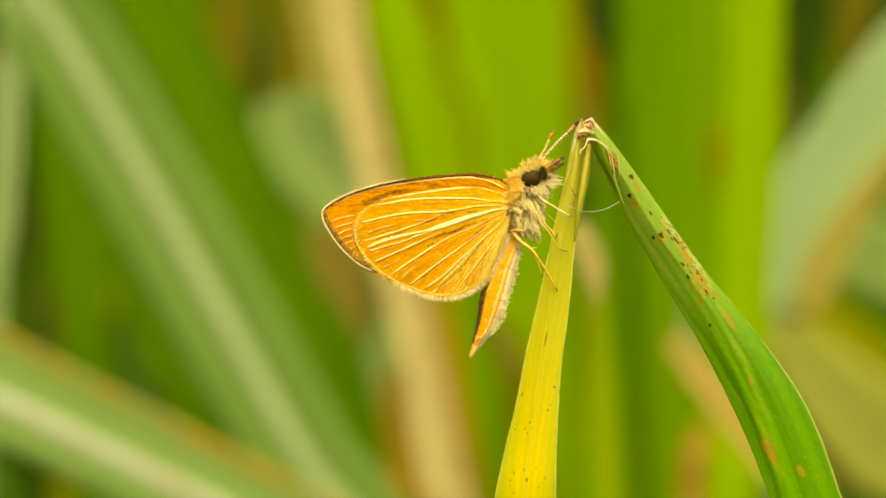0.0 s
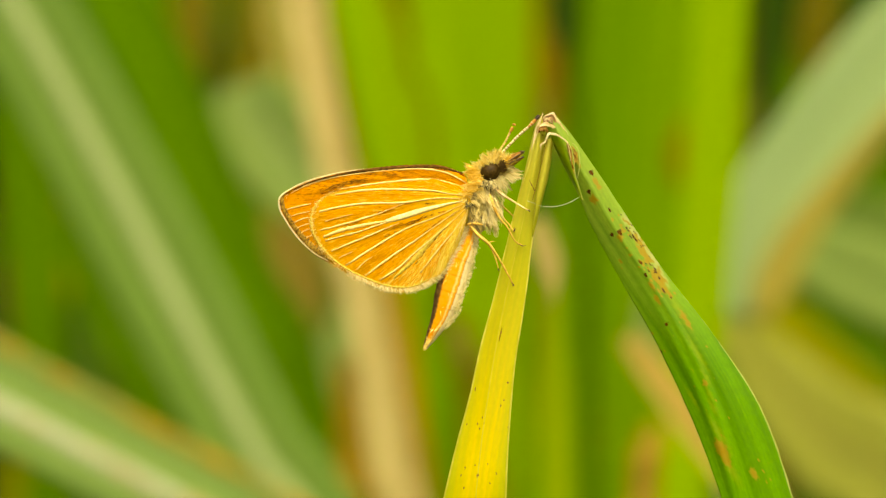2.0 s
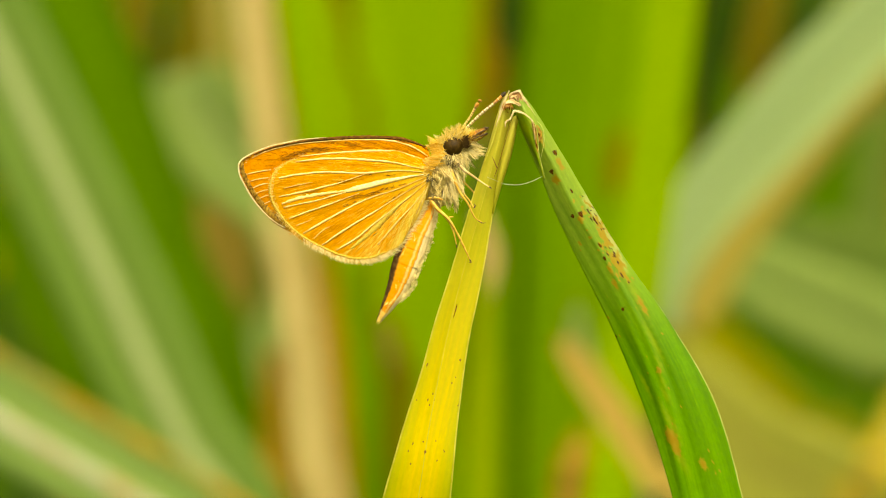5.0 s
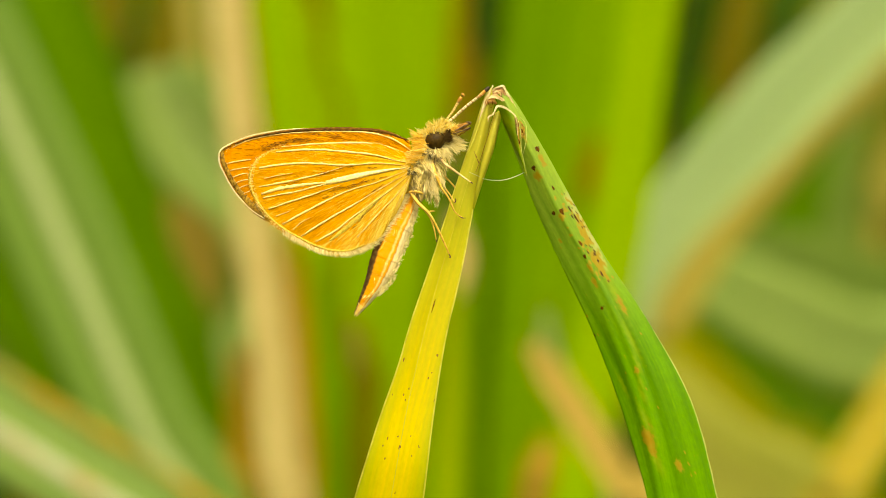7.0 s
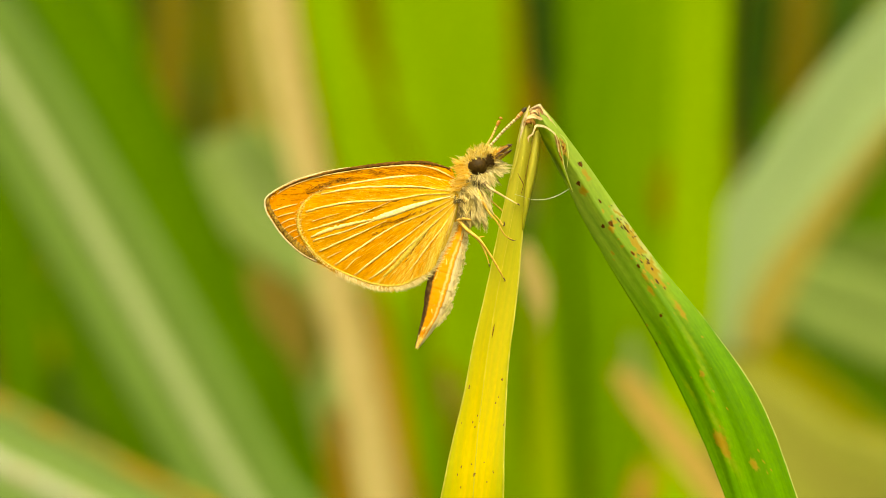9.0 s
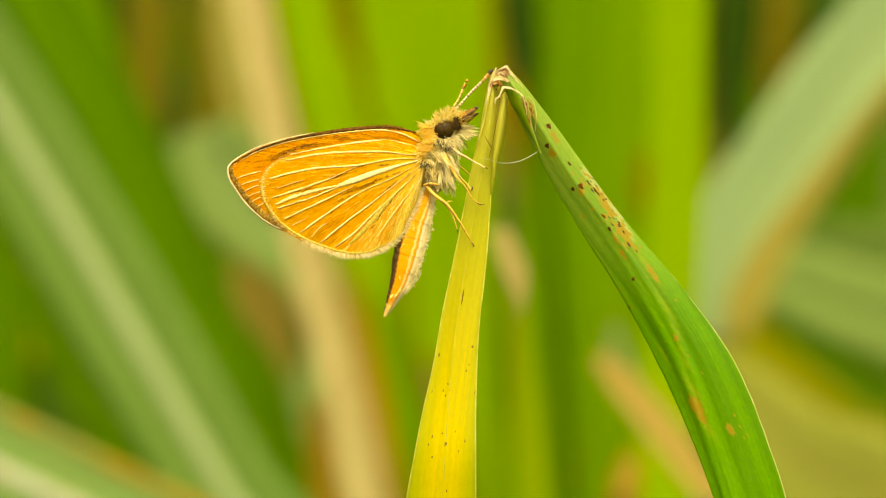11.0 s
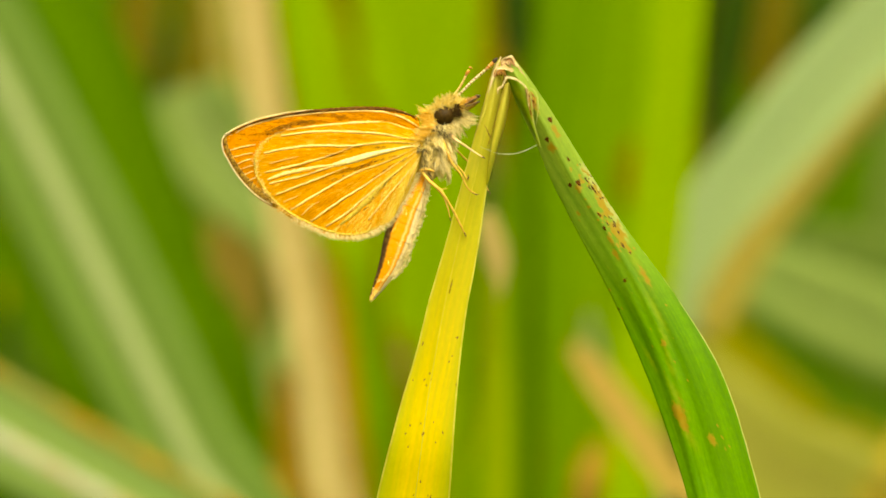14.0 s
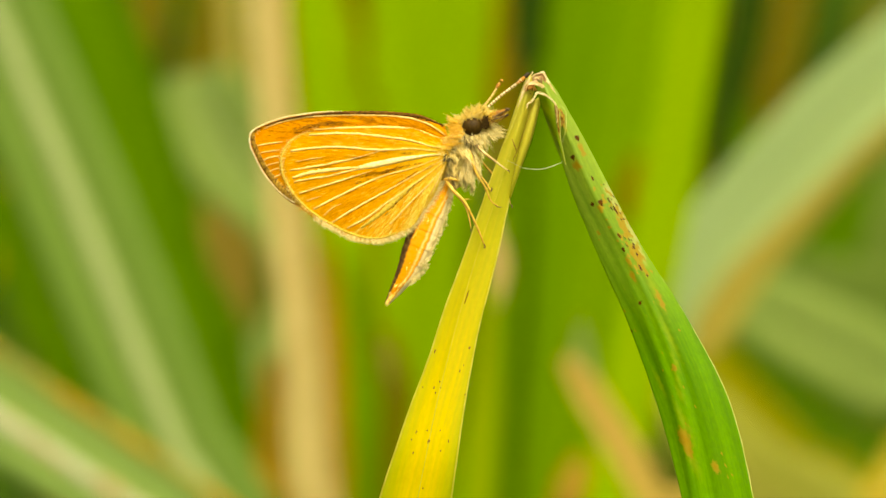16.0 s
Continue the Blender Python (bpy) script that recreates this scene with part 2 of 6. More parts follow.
# ---- mesh helpers, in millimetres ----
def smooth_curve(pts, count):
    """count points on a smooth line through pts, evenly along it."""
    p = [Vector(q) for q in pts]
    if len(p) == 2:
        p.insert(1, (p[0] + p[1]) / 2)
    ext = [p[0] * 2 - p[1]] + p + [p[-1] * 2 - p[-2]]
    dense = []
    for i in range(1, len(ext) - 2):
        a0, a1, a2, a3 = ext[i - 1:i + 3]
        for k in range(16):
            t = k / 16
            dense.append(0.5 * (2 * a1 + (a2 - a0) * t + (2 * a0 - 5 * a1 + 4 * a2 - a3) * t * t + (3 * a1 - a0 - 3 * a2 + a3) * t ** 3))
    dense.append(p[-1])
    run = [0.0]
    for u, v in zip(dense, dense[1:]):
        run.append(run[-1] + (v - u).length)
    out, j = [], 0
    for k in range(count):
        s = run[-1] * k / (count - 1)
        while j < len(run) - 2 and run[j + 1] < s:
            j += 1
        f = (s - run[j]) / max(run[j + 1] - run[j], 1e-9)
        out.append(dense[j].lerp(dense[j + 1], min(max(f, 0), 1)))
    return out


def steps(values, count):
    """count values read off evenly from a short list."""
    return list(np.interp(np.linspace(0, 1, count), np.linspace(0, 1, len(values)), values))


def part(name, bm, material, parent=None, label="", at=None, smooth=True):
    """One mesh object from a bmesh drawn in millimetres of the world; its origin is at its parent's, or at `at`."""
    org = parent.matrix_world.translation if parent else Vector(at or (0, 0, 0)) * 0.001
    for v in bm.verts:
        v.co = v.co * 0.001 - org
    me = bpy.data.meshes.new(name)
    bm.to_mesh(me)
    bm.free()
    me.materials.append(material)
    if smooth:
        me.polygons.foreach_set("use_smooth", [True] * len(me.polygons))
    ob = new(name, me)
    if parent:
        ob.parent = parent
    else:
        ob.location = org
    if label:
        tagged(ob, label)
    bpy.context.view_layer.update()
    return ob


def thing(name, at, label, category, group="", kind=""):
    ob = new(name)
    ob.empty_display_size = 0.005
    ob.location = Vector(at) * 0.001
    tagged(ob, label, category, group, kind)
    bpy.context.view_layer.update()
    return ob


def sheet(rows, thick, bm=None, uvs=None):
    """A thin solid leaf from rows of points (each row runs across); the back lies `thick` behind the front. UV in millimetres."""
    bm = bm or bmesh.new()
    uv = bm.loops.layers.uv.verify()
    nr, nc = len(rows), len(rows[0])
    front, back, co = [], [], {}
    along = 0.0
    for i, row in enumerate(rows):
        if i:
            along += (row[nc // 2] - rows[i - 1][nc // 2]).length
        across = 0.0
        f, b = [], []
        mid = sum((row[j + 1] - row[j]).length for j in range(nc - 1)) / 2
        for j, q in enumerate(row):
            if j:
                across += (q - row[j - 1]).length
            up = rows[min(i + 1, nr - 1)][j] - rows[max(i - 1, 0)][j]
            side = row[min(j + 1, nc - 1)] - row[max(j - 1, 0)]
            nn = side.cross(up)
            nn = nn.normalized() if nn.length > 1e-9 else Vector((0, -1, 0))
            edge = 0.35 if j in (0, nc - 1) else 1.0
            vf, vb = bm.verts.new(q + nn * thick * 0.5 * edge), bm.verts.new(q - nn * thick * 0.5 * edge)
            co[vf] = co[vb] = uvs[i][j] if uvs else (across - mid, along)
            f.append(vf)
            b.append(vb)
        front.append(f)
        back.append(b)

    def face(vs):
        fc = bm.faces.new(vs)
        for lp in fc.loops:
            lp[uv].uv = co[lp.vert]

    for i in range(nr - 1):
        for j in range(nc - 1):
            face((front[i][j], front[i][j + 1], front[i + 1][j + 1], front[i + 1][j]))
            face((back[i][j], back[i + 1][j], back[i + 1][j + 1], back[i][j + 1]))
        face((front[i][0], front[i + 1][0], back[i + 1][0], back[i][0]))
        face((front[i][-1], back[i][-1], back[i + 1][-1], front[i + 1][-1]))
    for j in range(nc - 1):
        face((front[0][j], back[0][j], back[0][j + 1], front[0][j + 1]))
        face((front[-1][j], front[-1][j + 1], back[-1][j + 1], back[-1][j]))
    return bm


def blade_rows(pts, widths, turn=0.0, keel=0.12, count=40, cols=9, wobble=0.03, seed=0):
    """Rows across a leaf that runs along pts: widths from end to end, turned about its line by `turn` degrees, with a keel."""
    line, ws, ts = smooth_curve(pts, count), steps(widths, count), steps(turn if isinstance(turn, list) else [turn, turn], count)
    rows = []
    for i, c in enumerate(line):
        tan = (line[min(i + 1, count - 1)] - line[max(i - 1, 0)]).normalized()
        side = tan.cross(Vector((0, 1, 0)))
        side = side.normalized() if side.length > 1e-6 else Vector((1, 0, 0))
        face = side.cross(tan)
        t = radians(ts[i])
        sd, fc = side * math.cos(t) + face * math.sin(t), face * math.cos(t) - side * math.sin(t)
        w = ws[i] * (1 + wobble * noise.noise(Vector((i * 0.21, seed * 3.7, 0))))
        row = []
        for j in range(cols):
            u = 2 * j / (cols - 1) - 1
            row.append(c + sd * (u * w / 2) - fc * (keel * w * (abs(u) - 0.5)))
        rows.append(row)
    return rows


def tube(pts, radii, count=16, sides=8, bm=None):
    bm = bm or bmesh.new()
    line, rs = smooth_curve(pts, count), steps(radii, count)
    rings = []
    for i, c in enumerate(line):
        tan = (line[min(i + 1, count - 1)] - line[max(i - 1, 0)]).normalized()
        s = tan.cross(Vector((0.13, 1, 0.07))).normalized()
        f = s.cross(tan)
        rings.append([bm.verts.new(c + (s * math.cos(2 * math.pi * k / sides) + f * math.sin(2 * math.pi * k / sides)) * rs[i]) for k in range(sides)])
    for r0, r1 in zip(rings, rings[1:]):
        for k in range(sides):
            bm.faces.new((r0[k], r0[(k + 1) % sides], r1[(k + 1) % sides], r1[k]))
    bm.faces.new(rings[0][::-1])
    bm.faces.new(rings[-1])
    return bm


# ---- ground ----
bm = bmesh.new()
N = 60
grid = []
for i in range(N + 1):
    row = []
    for j in range(N + 1):
        x, y = ((i / N * 2 - 1) ** 5) * 400000, ((j / N * 2 - 1) ** 5) * 400000
        r = math.hypot(x, y)
        row.append(bm.verts.new((x, y, -8 + 8 * noise.noise(Vector((x * 0.01, y * 0.01, 0))) if r < 4000 else -8)))
    grid.append(row)
for i in range(N):
    for j in range(N):
        bm.faces.new((grid[i][j], grid[i + 1][j], grid[i + 1][j + 1], grid[i][j + 1]))
tagged(part("ground", bm, SOIL), "dark damp soil with plant litter under tall grass", "ground", kind="structure")

# ---- the grass behind, leaf by leaf ----
GROUP = "tall grass leaves behind the butterfly"


def leaf_rows(pts, widths, turn, keel, seed, count=72, cols=9):
    """Rows across a leaf, closer together in its upper part; each width belongs to the point of the same number."""
    line = smooth_curve(pts, 800)
    run = np.concatenate([[0], np.cumsum([(v - u).length for u, v in zip(line, line[1:])])])
    marks = [run[min(range(800), key=lambda i: (line[i] - Vector(p)).length)] for p in pts]
    rows = []
    for k in range(count):
        i = int(799 * (k / (count - 1)) ** 1.8)
        c, tan = line[i], (line[min(i + 3, 799)] - line[max(i - 3, 0)]).normalized()
        side = tan.cross(Vector((0, 1, 0))).normalized()
        face = side.cross(tan)
        t = radians(turn)
        sd, fc = side * math.cos(t) + face * math.sin(t), face * math.cos(t) - side * math.sin(t)
        w = float(np.interp(run[i], marks, widths)) * (1 + 0.05 * noise.noise(Vector((run[i] * 0.05, seed * 3.7, 0))))
        rows.append([c + sd * (u * w / 2) - fc * (keel * w * (abs(u) - 0.5)) for u in np.linspace(-1, 1, cols)])
    return rows


def grass_leaf(pts, widths, material, label, turn=0.0, keel=0.12, thick=0.18, rib=None, margin=None, patch=None, arch=False, seed=0):
    """One leaf: pts run from its upper end, or from the tip of a drooping one, to the last seen place; from there it goes to its root."""
    low, before = Vector(pts[-1]), Vector(pts[-2])
    run = (low - before).normalized()
    if arch:
        more = [tuple(low + run * 40), tuple(low + Vector((75, 6, 20))), tuple(low + Vector((110, 12, -120))), (low.x + 120, low.y + 20, -12)]
    else:
        more = [tuple(low + run * 30 + Vector((0, 4, -45))), (low.x + run.x * 60, low.y + 25, -12)]
    rows = leaf_rows(list(pts) + more, list(widths) + [widths[-1]] * (len(more) - 1) + [widths[-1] * 0.7], turn, keel, seed)
    ob = tagged(part("grass_leaf", sheet(rows, thick), material, at=more[-1]), label, "grass leaf", GROUP)
    for name, spec, lift in (("midrib", rib, 0.35), ("margin", margin, 0.3)):
        if spec:
            u0, u1, mat, text = spec
            strip = [[r[4].lerp(r[8 if u > 0 else 0], abs(u)) + Vector((0, -lift, 0)) for u in np.linspace(u0, u1, 5)] for r in rows]
            part(name, sheet(strip, 0.25), mat, ob, text)
    if patch:
        z0, z1, u0, u1, mat, text = patch
        strip = []
        for k in range(9):
            z, s = z1 + (z0 - z1) * k / 8, 0.12 + 0.88 * math.sin(math.pi * k / 8)
            i = max(j for j in range(len(rows) - 1) if rows[j][4].z >= z)
            f = (rows[i][4].z - z) / (rows[i][4].z - rows[i + 1][4].z)
            r = [p.lerp(q, f) for p, q in zip(rows[i], rows[i + 1])]
            us = np.linspace((u0 + u1) / 2 - (u1 - u0) / 2 * s, (u0 + u1) / 2 + (u1 - u0) / 2 * s, 5)
            strip.append([r[4].lerp(r[8 if u > 0 else 0], abs(u)) + Vector((0, -0.35, 0)) for u in us])
        part("rust_patch", sheet(strip, 0.25), mat, ob, text)
    return ob


grass_leaf([(-18.98, 314.00, 590.73), (-18.08, 314.00, 580.82), (-16.42, 314.00, 569.04), (-13.19, 314.00, 552.91), (-9.80, 314.00, 536.14), (-7.95, 314.00, 524.98), (-5.75, 314.00, 513.81)], [4.47, 4.55, 4.65, 4.80, 5.05, 5.25, 5.30], TAN,
           "dry straw-coloured grass leaf standing upright", turn=0, margin=(0.78, 1.0, RUSTEDGE, "orange-brown withered edge"), rib=(-0.05, 0.05, STRAW2, "fine midrib"), seed=0)
grass_leaf([(-27.23, 449.00, 600.29), (-26.82, 449.00, 583.37), (-25.52, 449.00, 572.58), (-21.66, 449.00, 555.59), (-17.28, 449.00, 544.73)], [3.39, 3.24, 3.08, 2.31, 1.54], STRAW2,
           "thin faded straw leaf beside a dry one", turn=20, rib=(-0.05, 0.05, TAN, "fine midrib"), seed=1)
grass_leaf([(18.31, 359.00, 595.73), (17.02, 359.00, 582.39), (15.32, 359.00, 562.38), (13.15, 359.00, 542.38), (11.04, 359.00, 522.38), (9.75, 359.00, 509.05)], [8.05, 8.18, 8.31, 8.18, 8.05, 7.91], MID,
           "upright mid-green grass leaf among others", turn=0, rib=(-0.07, 0.07, MIDB, "lighter midrib"), seed=2)
grass_leaf([(29.21, 412.00, 599.42), (27.66, 412.00, 584.90), (25.66, 412.00, 563.12), (23.73, 412.00, 541.34), (21.81, 412.00, 519.56), (20.40, 412.00, 505.05)], [11.67, 11.67, 11.38, 10.95, 10.65, 10.65], MIDB,
           "upright broad green grass leaf, brown-flecked", turn=10, patch=(555.0, 564.5, 0.15, 0.75, REDBROWN, "rust-brown patch"), rib=(-0.05, 0.05, LIME, "fine midrib"), seed=3)
grass_leaf([(27.69, 282.00, 589.97), (26.88, 282.00, 578.36), (25.77, 282.00, 560.95), (24.49, 282.00, 545.85), (22.97, 282.00, 526.05), (22.09, 282.00, 514.42)], [5.52, 5.52, 5.40, 5.28, 5.17, 5.05], LIME2,
           "bright lime-green upright grass leaf", turn=-10, keel=0.06, rib=(-0.05, 0.05, LIMEY, "fine midrib"), seed=4)
grass_leaf([(30.14, 335.00, 540.40), (32.68, 335.00, 549.14), (36.83, 335.00, 555.03), (41.58, 335.00, 560.77), (46.58, 335.00, 567.49), (53.85, 335.00, 574.95), (64.59, 335.00, 586.26)], [6.72, 10.55, 11.64, 12.02, 12.02, 11.90, 11.90], PALE3,
           "broad pale grey-green leaf arching down from the side", turn=10, arch=True, margin=(-1.0, -0.6, TANEDGE, "withered tan margin"), rib=(-0.05, 0.05, PALE, "faint pale midrib"), seed=5)
grass_leaf([(38.49, 405.00, 549.32), (45.95, 405.00, 546.01), (54.15, 405.00, 542.47), (62.34, 405.00, 539.21), (74.22, 405.00, 534.84)], [4.31, 9.33, 10.76, 10.76, 10.76], GREY,
           "grey-green leaf lying across the grass", turn=0, keel=0.04, rib=(-0.05, 0.05, GREY2, "fine midrib"), seed=6)
grass_leaf([(35.78, 400.00, 542.73), (40.79, 400.00, 537.71), (46.55, 400.00, 532.38), (53.40, 400.00, 526.76), (61.00, 400.00, 520.83)], [2.85, 4.98, 4.98, 4.27, 4.27], OLIVE,
           "yellowed olive leaf lying across the grass", turn=0, rib=(-0.05, 0.05, LIMEY, "fine midrib"), seed=7)
grass_leaf([(31.64, 392.00, 539.77), (38.26, 392.00, 531.25), (46.53, 392.00, 522.41), (57.24, 392.00, 513.24)], [3.52, 9.84, 14.76, 16.87], PALE2,
           "pale yellow-green leaf drooping low", turn=0, keel=0.04, rib=(-0.05, 0.05, TANEDGE, "fine midrib"), seed=8)
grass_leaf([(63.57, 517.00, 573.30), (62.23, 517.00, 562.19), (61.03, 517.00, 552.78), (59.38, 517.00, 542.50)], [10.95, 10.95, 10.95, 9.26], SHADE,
           "green leaf, half shade put into its colour", turn=0, rib=(-0.06, 0.06, DEEP, "lighter midrib"), seed=9)
grass_leaf([(71.85, 539.00, 588.30), (70.70, 539.00, 572.52), (70.68, 539.00, 562.93), (70.65, 539.00, 549.84), (70.33, 539.00, 535.86)], [10.40, 9.97, 9.53, 9.53, 8.67], DULL,
           "dull green leaf standing behind a pale one", turn=15, rib=(-0.05, 0.05, GREYD, "fine midrib"), seed=10)
grass_leaf([(15.41, 242.00, 540.90), (17.66, 242.00, 538.27), (21.06, 242.00, 533.89), (25.24, 242.00, 528.16), (29.94, 242.00, 521.61)], [1.30, 2.92, 3.24, 3.35, 3.35], TIPTAN,
           "withered tan leaf tip broken over", turn=0, rib=(-0.05, 0.05, BROWN, "fine midrib"), seed=11)
# Stands in for a shaded gap; its darkness is base colour.
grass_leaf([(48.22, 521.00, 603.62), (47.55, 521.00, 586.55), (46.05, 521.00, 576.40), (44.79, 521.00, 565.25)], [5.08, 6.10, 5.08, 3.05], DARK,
           "very dark green leaf, deep shade put into its colour", turn=0, rib=(-0.05, 0.05, DEEP, "fine midrib"), seed=12)
grass_leaf([(6.17, 170.00, 552.80), (6.55, 170.00, 551.29), (7.03, 170.00, 549.92), (7.41, 170.00, 548.41), (7.59, 170.00, 547.41), (7.44, 170.00, 545.16), (6.25, 170.00, 537.10)], [1.19, 1.83, 2.10, 1.83, 0.55, 0.09, 0.09], PINK,
           "small withered leaf scrap behind the yellow leaf", turn=0, seed=13)
grass_leaf([(8.31, 292.00, 550.63), (8.75, 292.00, 543.50), (9.34, 292.00, 535.18), (9.55, 292.00, 525.68), (9.77, 292.00, 513.81)], [0.83, 1.91, 2.62, 2.98, 3.34], LIMEY,
           "yellow-green leaf close behind the bent leaf", turn=0, rib=(-0.05, 0.05, LIME, "fine midrib"), seed=14)
grass_leaf([(21.61, 337.00, 528.13), (21.34, 337.00, 525.53), (21.08, 337.00, 521.96), (20.77, 337.00, 517.09)], [1.28, 3.85, 5.01, 3.85], CLAY,
           "small clay-coloured withered leaf low down", turn=0, rib=(-0.05, 0.05, BROWN, "fine midrib"), seed=15)
grass_leaf([(-14.25, 449.00, 603.31), (-13.14, 449.00, 587.47), (-9.69, 449.00, 569.00), (-6.40, 449.00, 550.60), (-3.83, 449.00, 533.68), (-2.14, 449.00, 518.30)], [12.26, 13.03, 13.41, 12.26, 8.43, 6.90], LIME,
           "bright green grass leaf standing upright", turn=10, rib=(-0.07, 0.07, LIMEY, "yellowish midrib"), seed=16)
grass_leaf([(-2.19, 466.00, 605.68), (-1.05, 466.00, 588.33), (0.51, 466.00, 569.35), (2.08, 466.00, 550.44), (2.50, 466.00, 533.10), (2.98, 466.00, 517.34)], [11.07, 11.86, 11.86, 11.86, 11.07, 10.29], LIME,
           "bright green broad grass leaf standing upright", turn=-8, keel=0.05, rib=(-0.06, 0.06, LIME2, "lighter midrib"), seed=17)
grass_leaf([(6.12, 485.00, 606.93), (6.39, 485.00, 589.13), (6.29, 485.00, 569.72), (5.06, 485.00, 550.33), (3.87, 485.00, 532.56), (2.71, 485.00, 516.41)], [5.68, 5.84, 6.00, 6.16, 6.16, 6.16], LIME,
           "bright green narrow grass leaf standing upright", turn=0, rib=(-0.05, 0.05, LIMEY, "fine midrib"), seed=18)
grass_leaf([(9.24, 529.00, 598.08), (10.66, 529.00, 582.71), (12.12, 529.00, 574.22), (13.92, 529.00, 565.75), (15.25, 529.00, 558.96)], [4.45, 4.62, 4.96, 3.94, 1.71], REDBROWN,
           "withered red-brown stalk among green grass", turn=0, rib=(-0.05, 0.05, SEDGE, "fine midrib"), seed=19)
grass_leaf([(-11.53, 427.00, 598.59), (-9.88, 427.00, 583.58), (-8.76, 427.00, 578.22), (-7.80, 427.00, 573.07)], [2.97, 3.26, 2.67, 1.19], SEDGE,
           "brown withered tip among bright green leaves", turn=0, rib=(-0.05, 0.05, RUSTY, "fine midrib"), seed=20)
grass_leaf([(-26.88, 370.00, 568.11), (-25.20, 370.00, 564.00), (-22.43, 370.00, 559.85), (-18.45, 370.00, 555.48), (-14.80, 370.00, 550.98), (-11.84, 370.00, 540.03), (-8.96, 370.00, 522.28)], [8.19, 10.92, 12.29, 10.92, 7.51, 4.10, 3.41], GREY2,
           "grey-green leaf drooping behind the dry leaf", turn=0, rib=(-0.05, 0.05, PALE, "fine midrib"), seed=21)
grass_leaf([(-39.69, 502.00, 604.25), (-39.88, 502.00, 587.69), (-41.32, 502.00, 574.48), (-43.13, 502.00, 559.62)], [6.97, 6.97, 6.31, 4.98], SEDGE,
           "olive brown grass leaf standing upright", turn=0, rib=(-0.05, 0.05, STRAW2, "fine midrib"), seed=22)
grass_leaf([(-31.70, 539.00, 606.65), (-32.49, 539.00, 590.15), (-33.50, 539.00, 575.39), (-34.78, 539.00, 564.12)], [6.62, 6.62, 6.10, 5.23], SEDGE,
           "yellow-brown grass leaf standing upright", turn=0, rib=(-0.05, 0.05, STRAW2, "fine midrib"), seed=23)
grass_leaf([(-27.22, 517.00, 555.19), (-26.15, 517.00, 545.88), (-25.91, 517.00, 537.43), (-26.52, 517.00, 529.00)], [5.93, 9.31, 8.47, 5.08], RUSTY,
           "withered brown leaf in the shade", turn=0, rib=(-0.05, 0.05, SEDGE, "fine midrib"), seed=24)
grass_leaf([(-11.62, 395.00, 546.61), (-15.34, 395.00, 538.19), (-18.33, 395.00, 531.18), (-21.32, 395.00, 523.45), (-23.63, 395.00, 515.00)], [1.42, 3.98, 4.97, 5.40, 5.69], GREY,
           "grey-green leaf beside the dry leaf foot", turn=0, rib=(-0.05, 0.05, PALE, "fine midrib"), seed=25)
grass_leaf([(-57.80, 292.00, 591.43), (-46.44, 292.00, 572.78), (-41.02, 292.00, 563.07), (-35.49, 292.00, 552.65), (-29.19, 292.00, 540.62), (-25.62, 292.00, 533.73), (-21.68, 292.00, 526.57), (-15.45, 292.00, 515.70)], [10.65, 10.95, 11.24, 11.36, 11.36, 11.24, 10.95, 10.65], GREYD,
           "broad green leaf with a pale midrib, slanting", turn=0, keel=0.05, rib=(-0.20, 0.20, RIBPALE, "long pale midrib of the broad leaf"), seed=26)
grass_leaf([(-47.36, 340.00, 589.57), (-39.99, 340.00, 576.50), (-35.91, 340.00, 569.02), (-30.14, 340.00, 555.83), (-25.34, 340.00, 544.50), (-18.95, 340.00, 530.04)], [7.74, 8.39, 8.71, 8.06, 7.10, 6.45], DEEP,
           "broad deep green leaf slanting down", turn=20, rib=(-0.07, 0.07, MID, "lighter midrib"), seed=27)
grass_leaf([(-58.39, 521.00, 612.76), (-52.89, 521.00, 592.26), (-46.53, 521.00, 571.75), (-40.07, 521.00, 556.33), (-32.80, 521.00, 539.19)], [10.22, 10.22, 9.36, 8.51, 7.66], MID,
           "green leaf slanting behind others", turn=0, rib=(-0.06, 0.06, MIDB, "lighter midrib"), seed=28)
grass_leaf([(-51.43, 292.00, 585.56), (-52.08, 292.00, 576.58), (-52.82, 292.00, 564.61), (-53.65, 292.00, 553.83), (-54.90, 292.00, 543.05)], [2.72, 2.72, 2.72, 2.49, 1.78], PALE,
           "pale narrow leaf standing at the edge", turn=0, rib=(-0.05, 0.05, PALE3, "fine midrib"), seed=29)
grass_leaf([(-64.67, 242.00, 546.40), (-55.01, 242.00, 541.22), (-48.57, 242.00, 537.77), (-37.83, 242.00, 532.05), (-26.03, 242.00, 525.74), (-13.69, 242.00, 519.31), (-0.29, 242.00, 512.16), (13.11, 242.00, 505.03)], [9.8, 9.9, 10.0, 9.7, 9.2, 8.6, 8.1, 7.7], EDGED,
           "green leaf with a pale streaked midrib, low down", turn=0, keel=0.03, rib=(-0.34, -0.04, PALEPINK, "pale pinkish streak along the midrib"), margin=(0.78, 1.0, OCHRE, "orange-brown withered margin"), seed=30)
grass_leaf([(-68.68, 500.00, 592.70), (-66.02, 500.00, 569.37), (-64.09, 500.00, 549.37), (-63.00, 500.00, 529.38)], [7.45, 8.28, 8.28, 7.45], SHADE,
           "standing green leaf, half shade put into its colour", turn=0, rib=(-0.06, 0.06, MIDB, "lighter midrib"), seed=31)
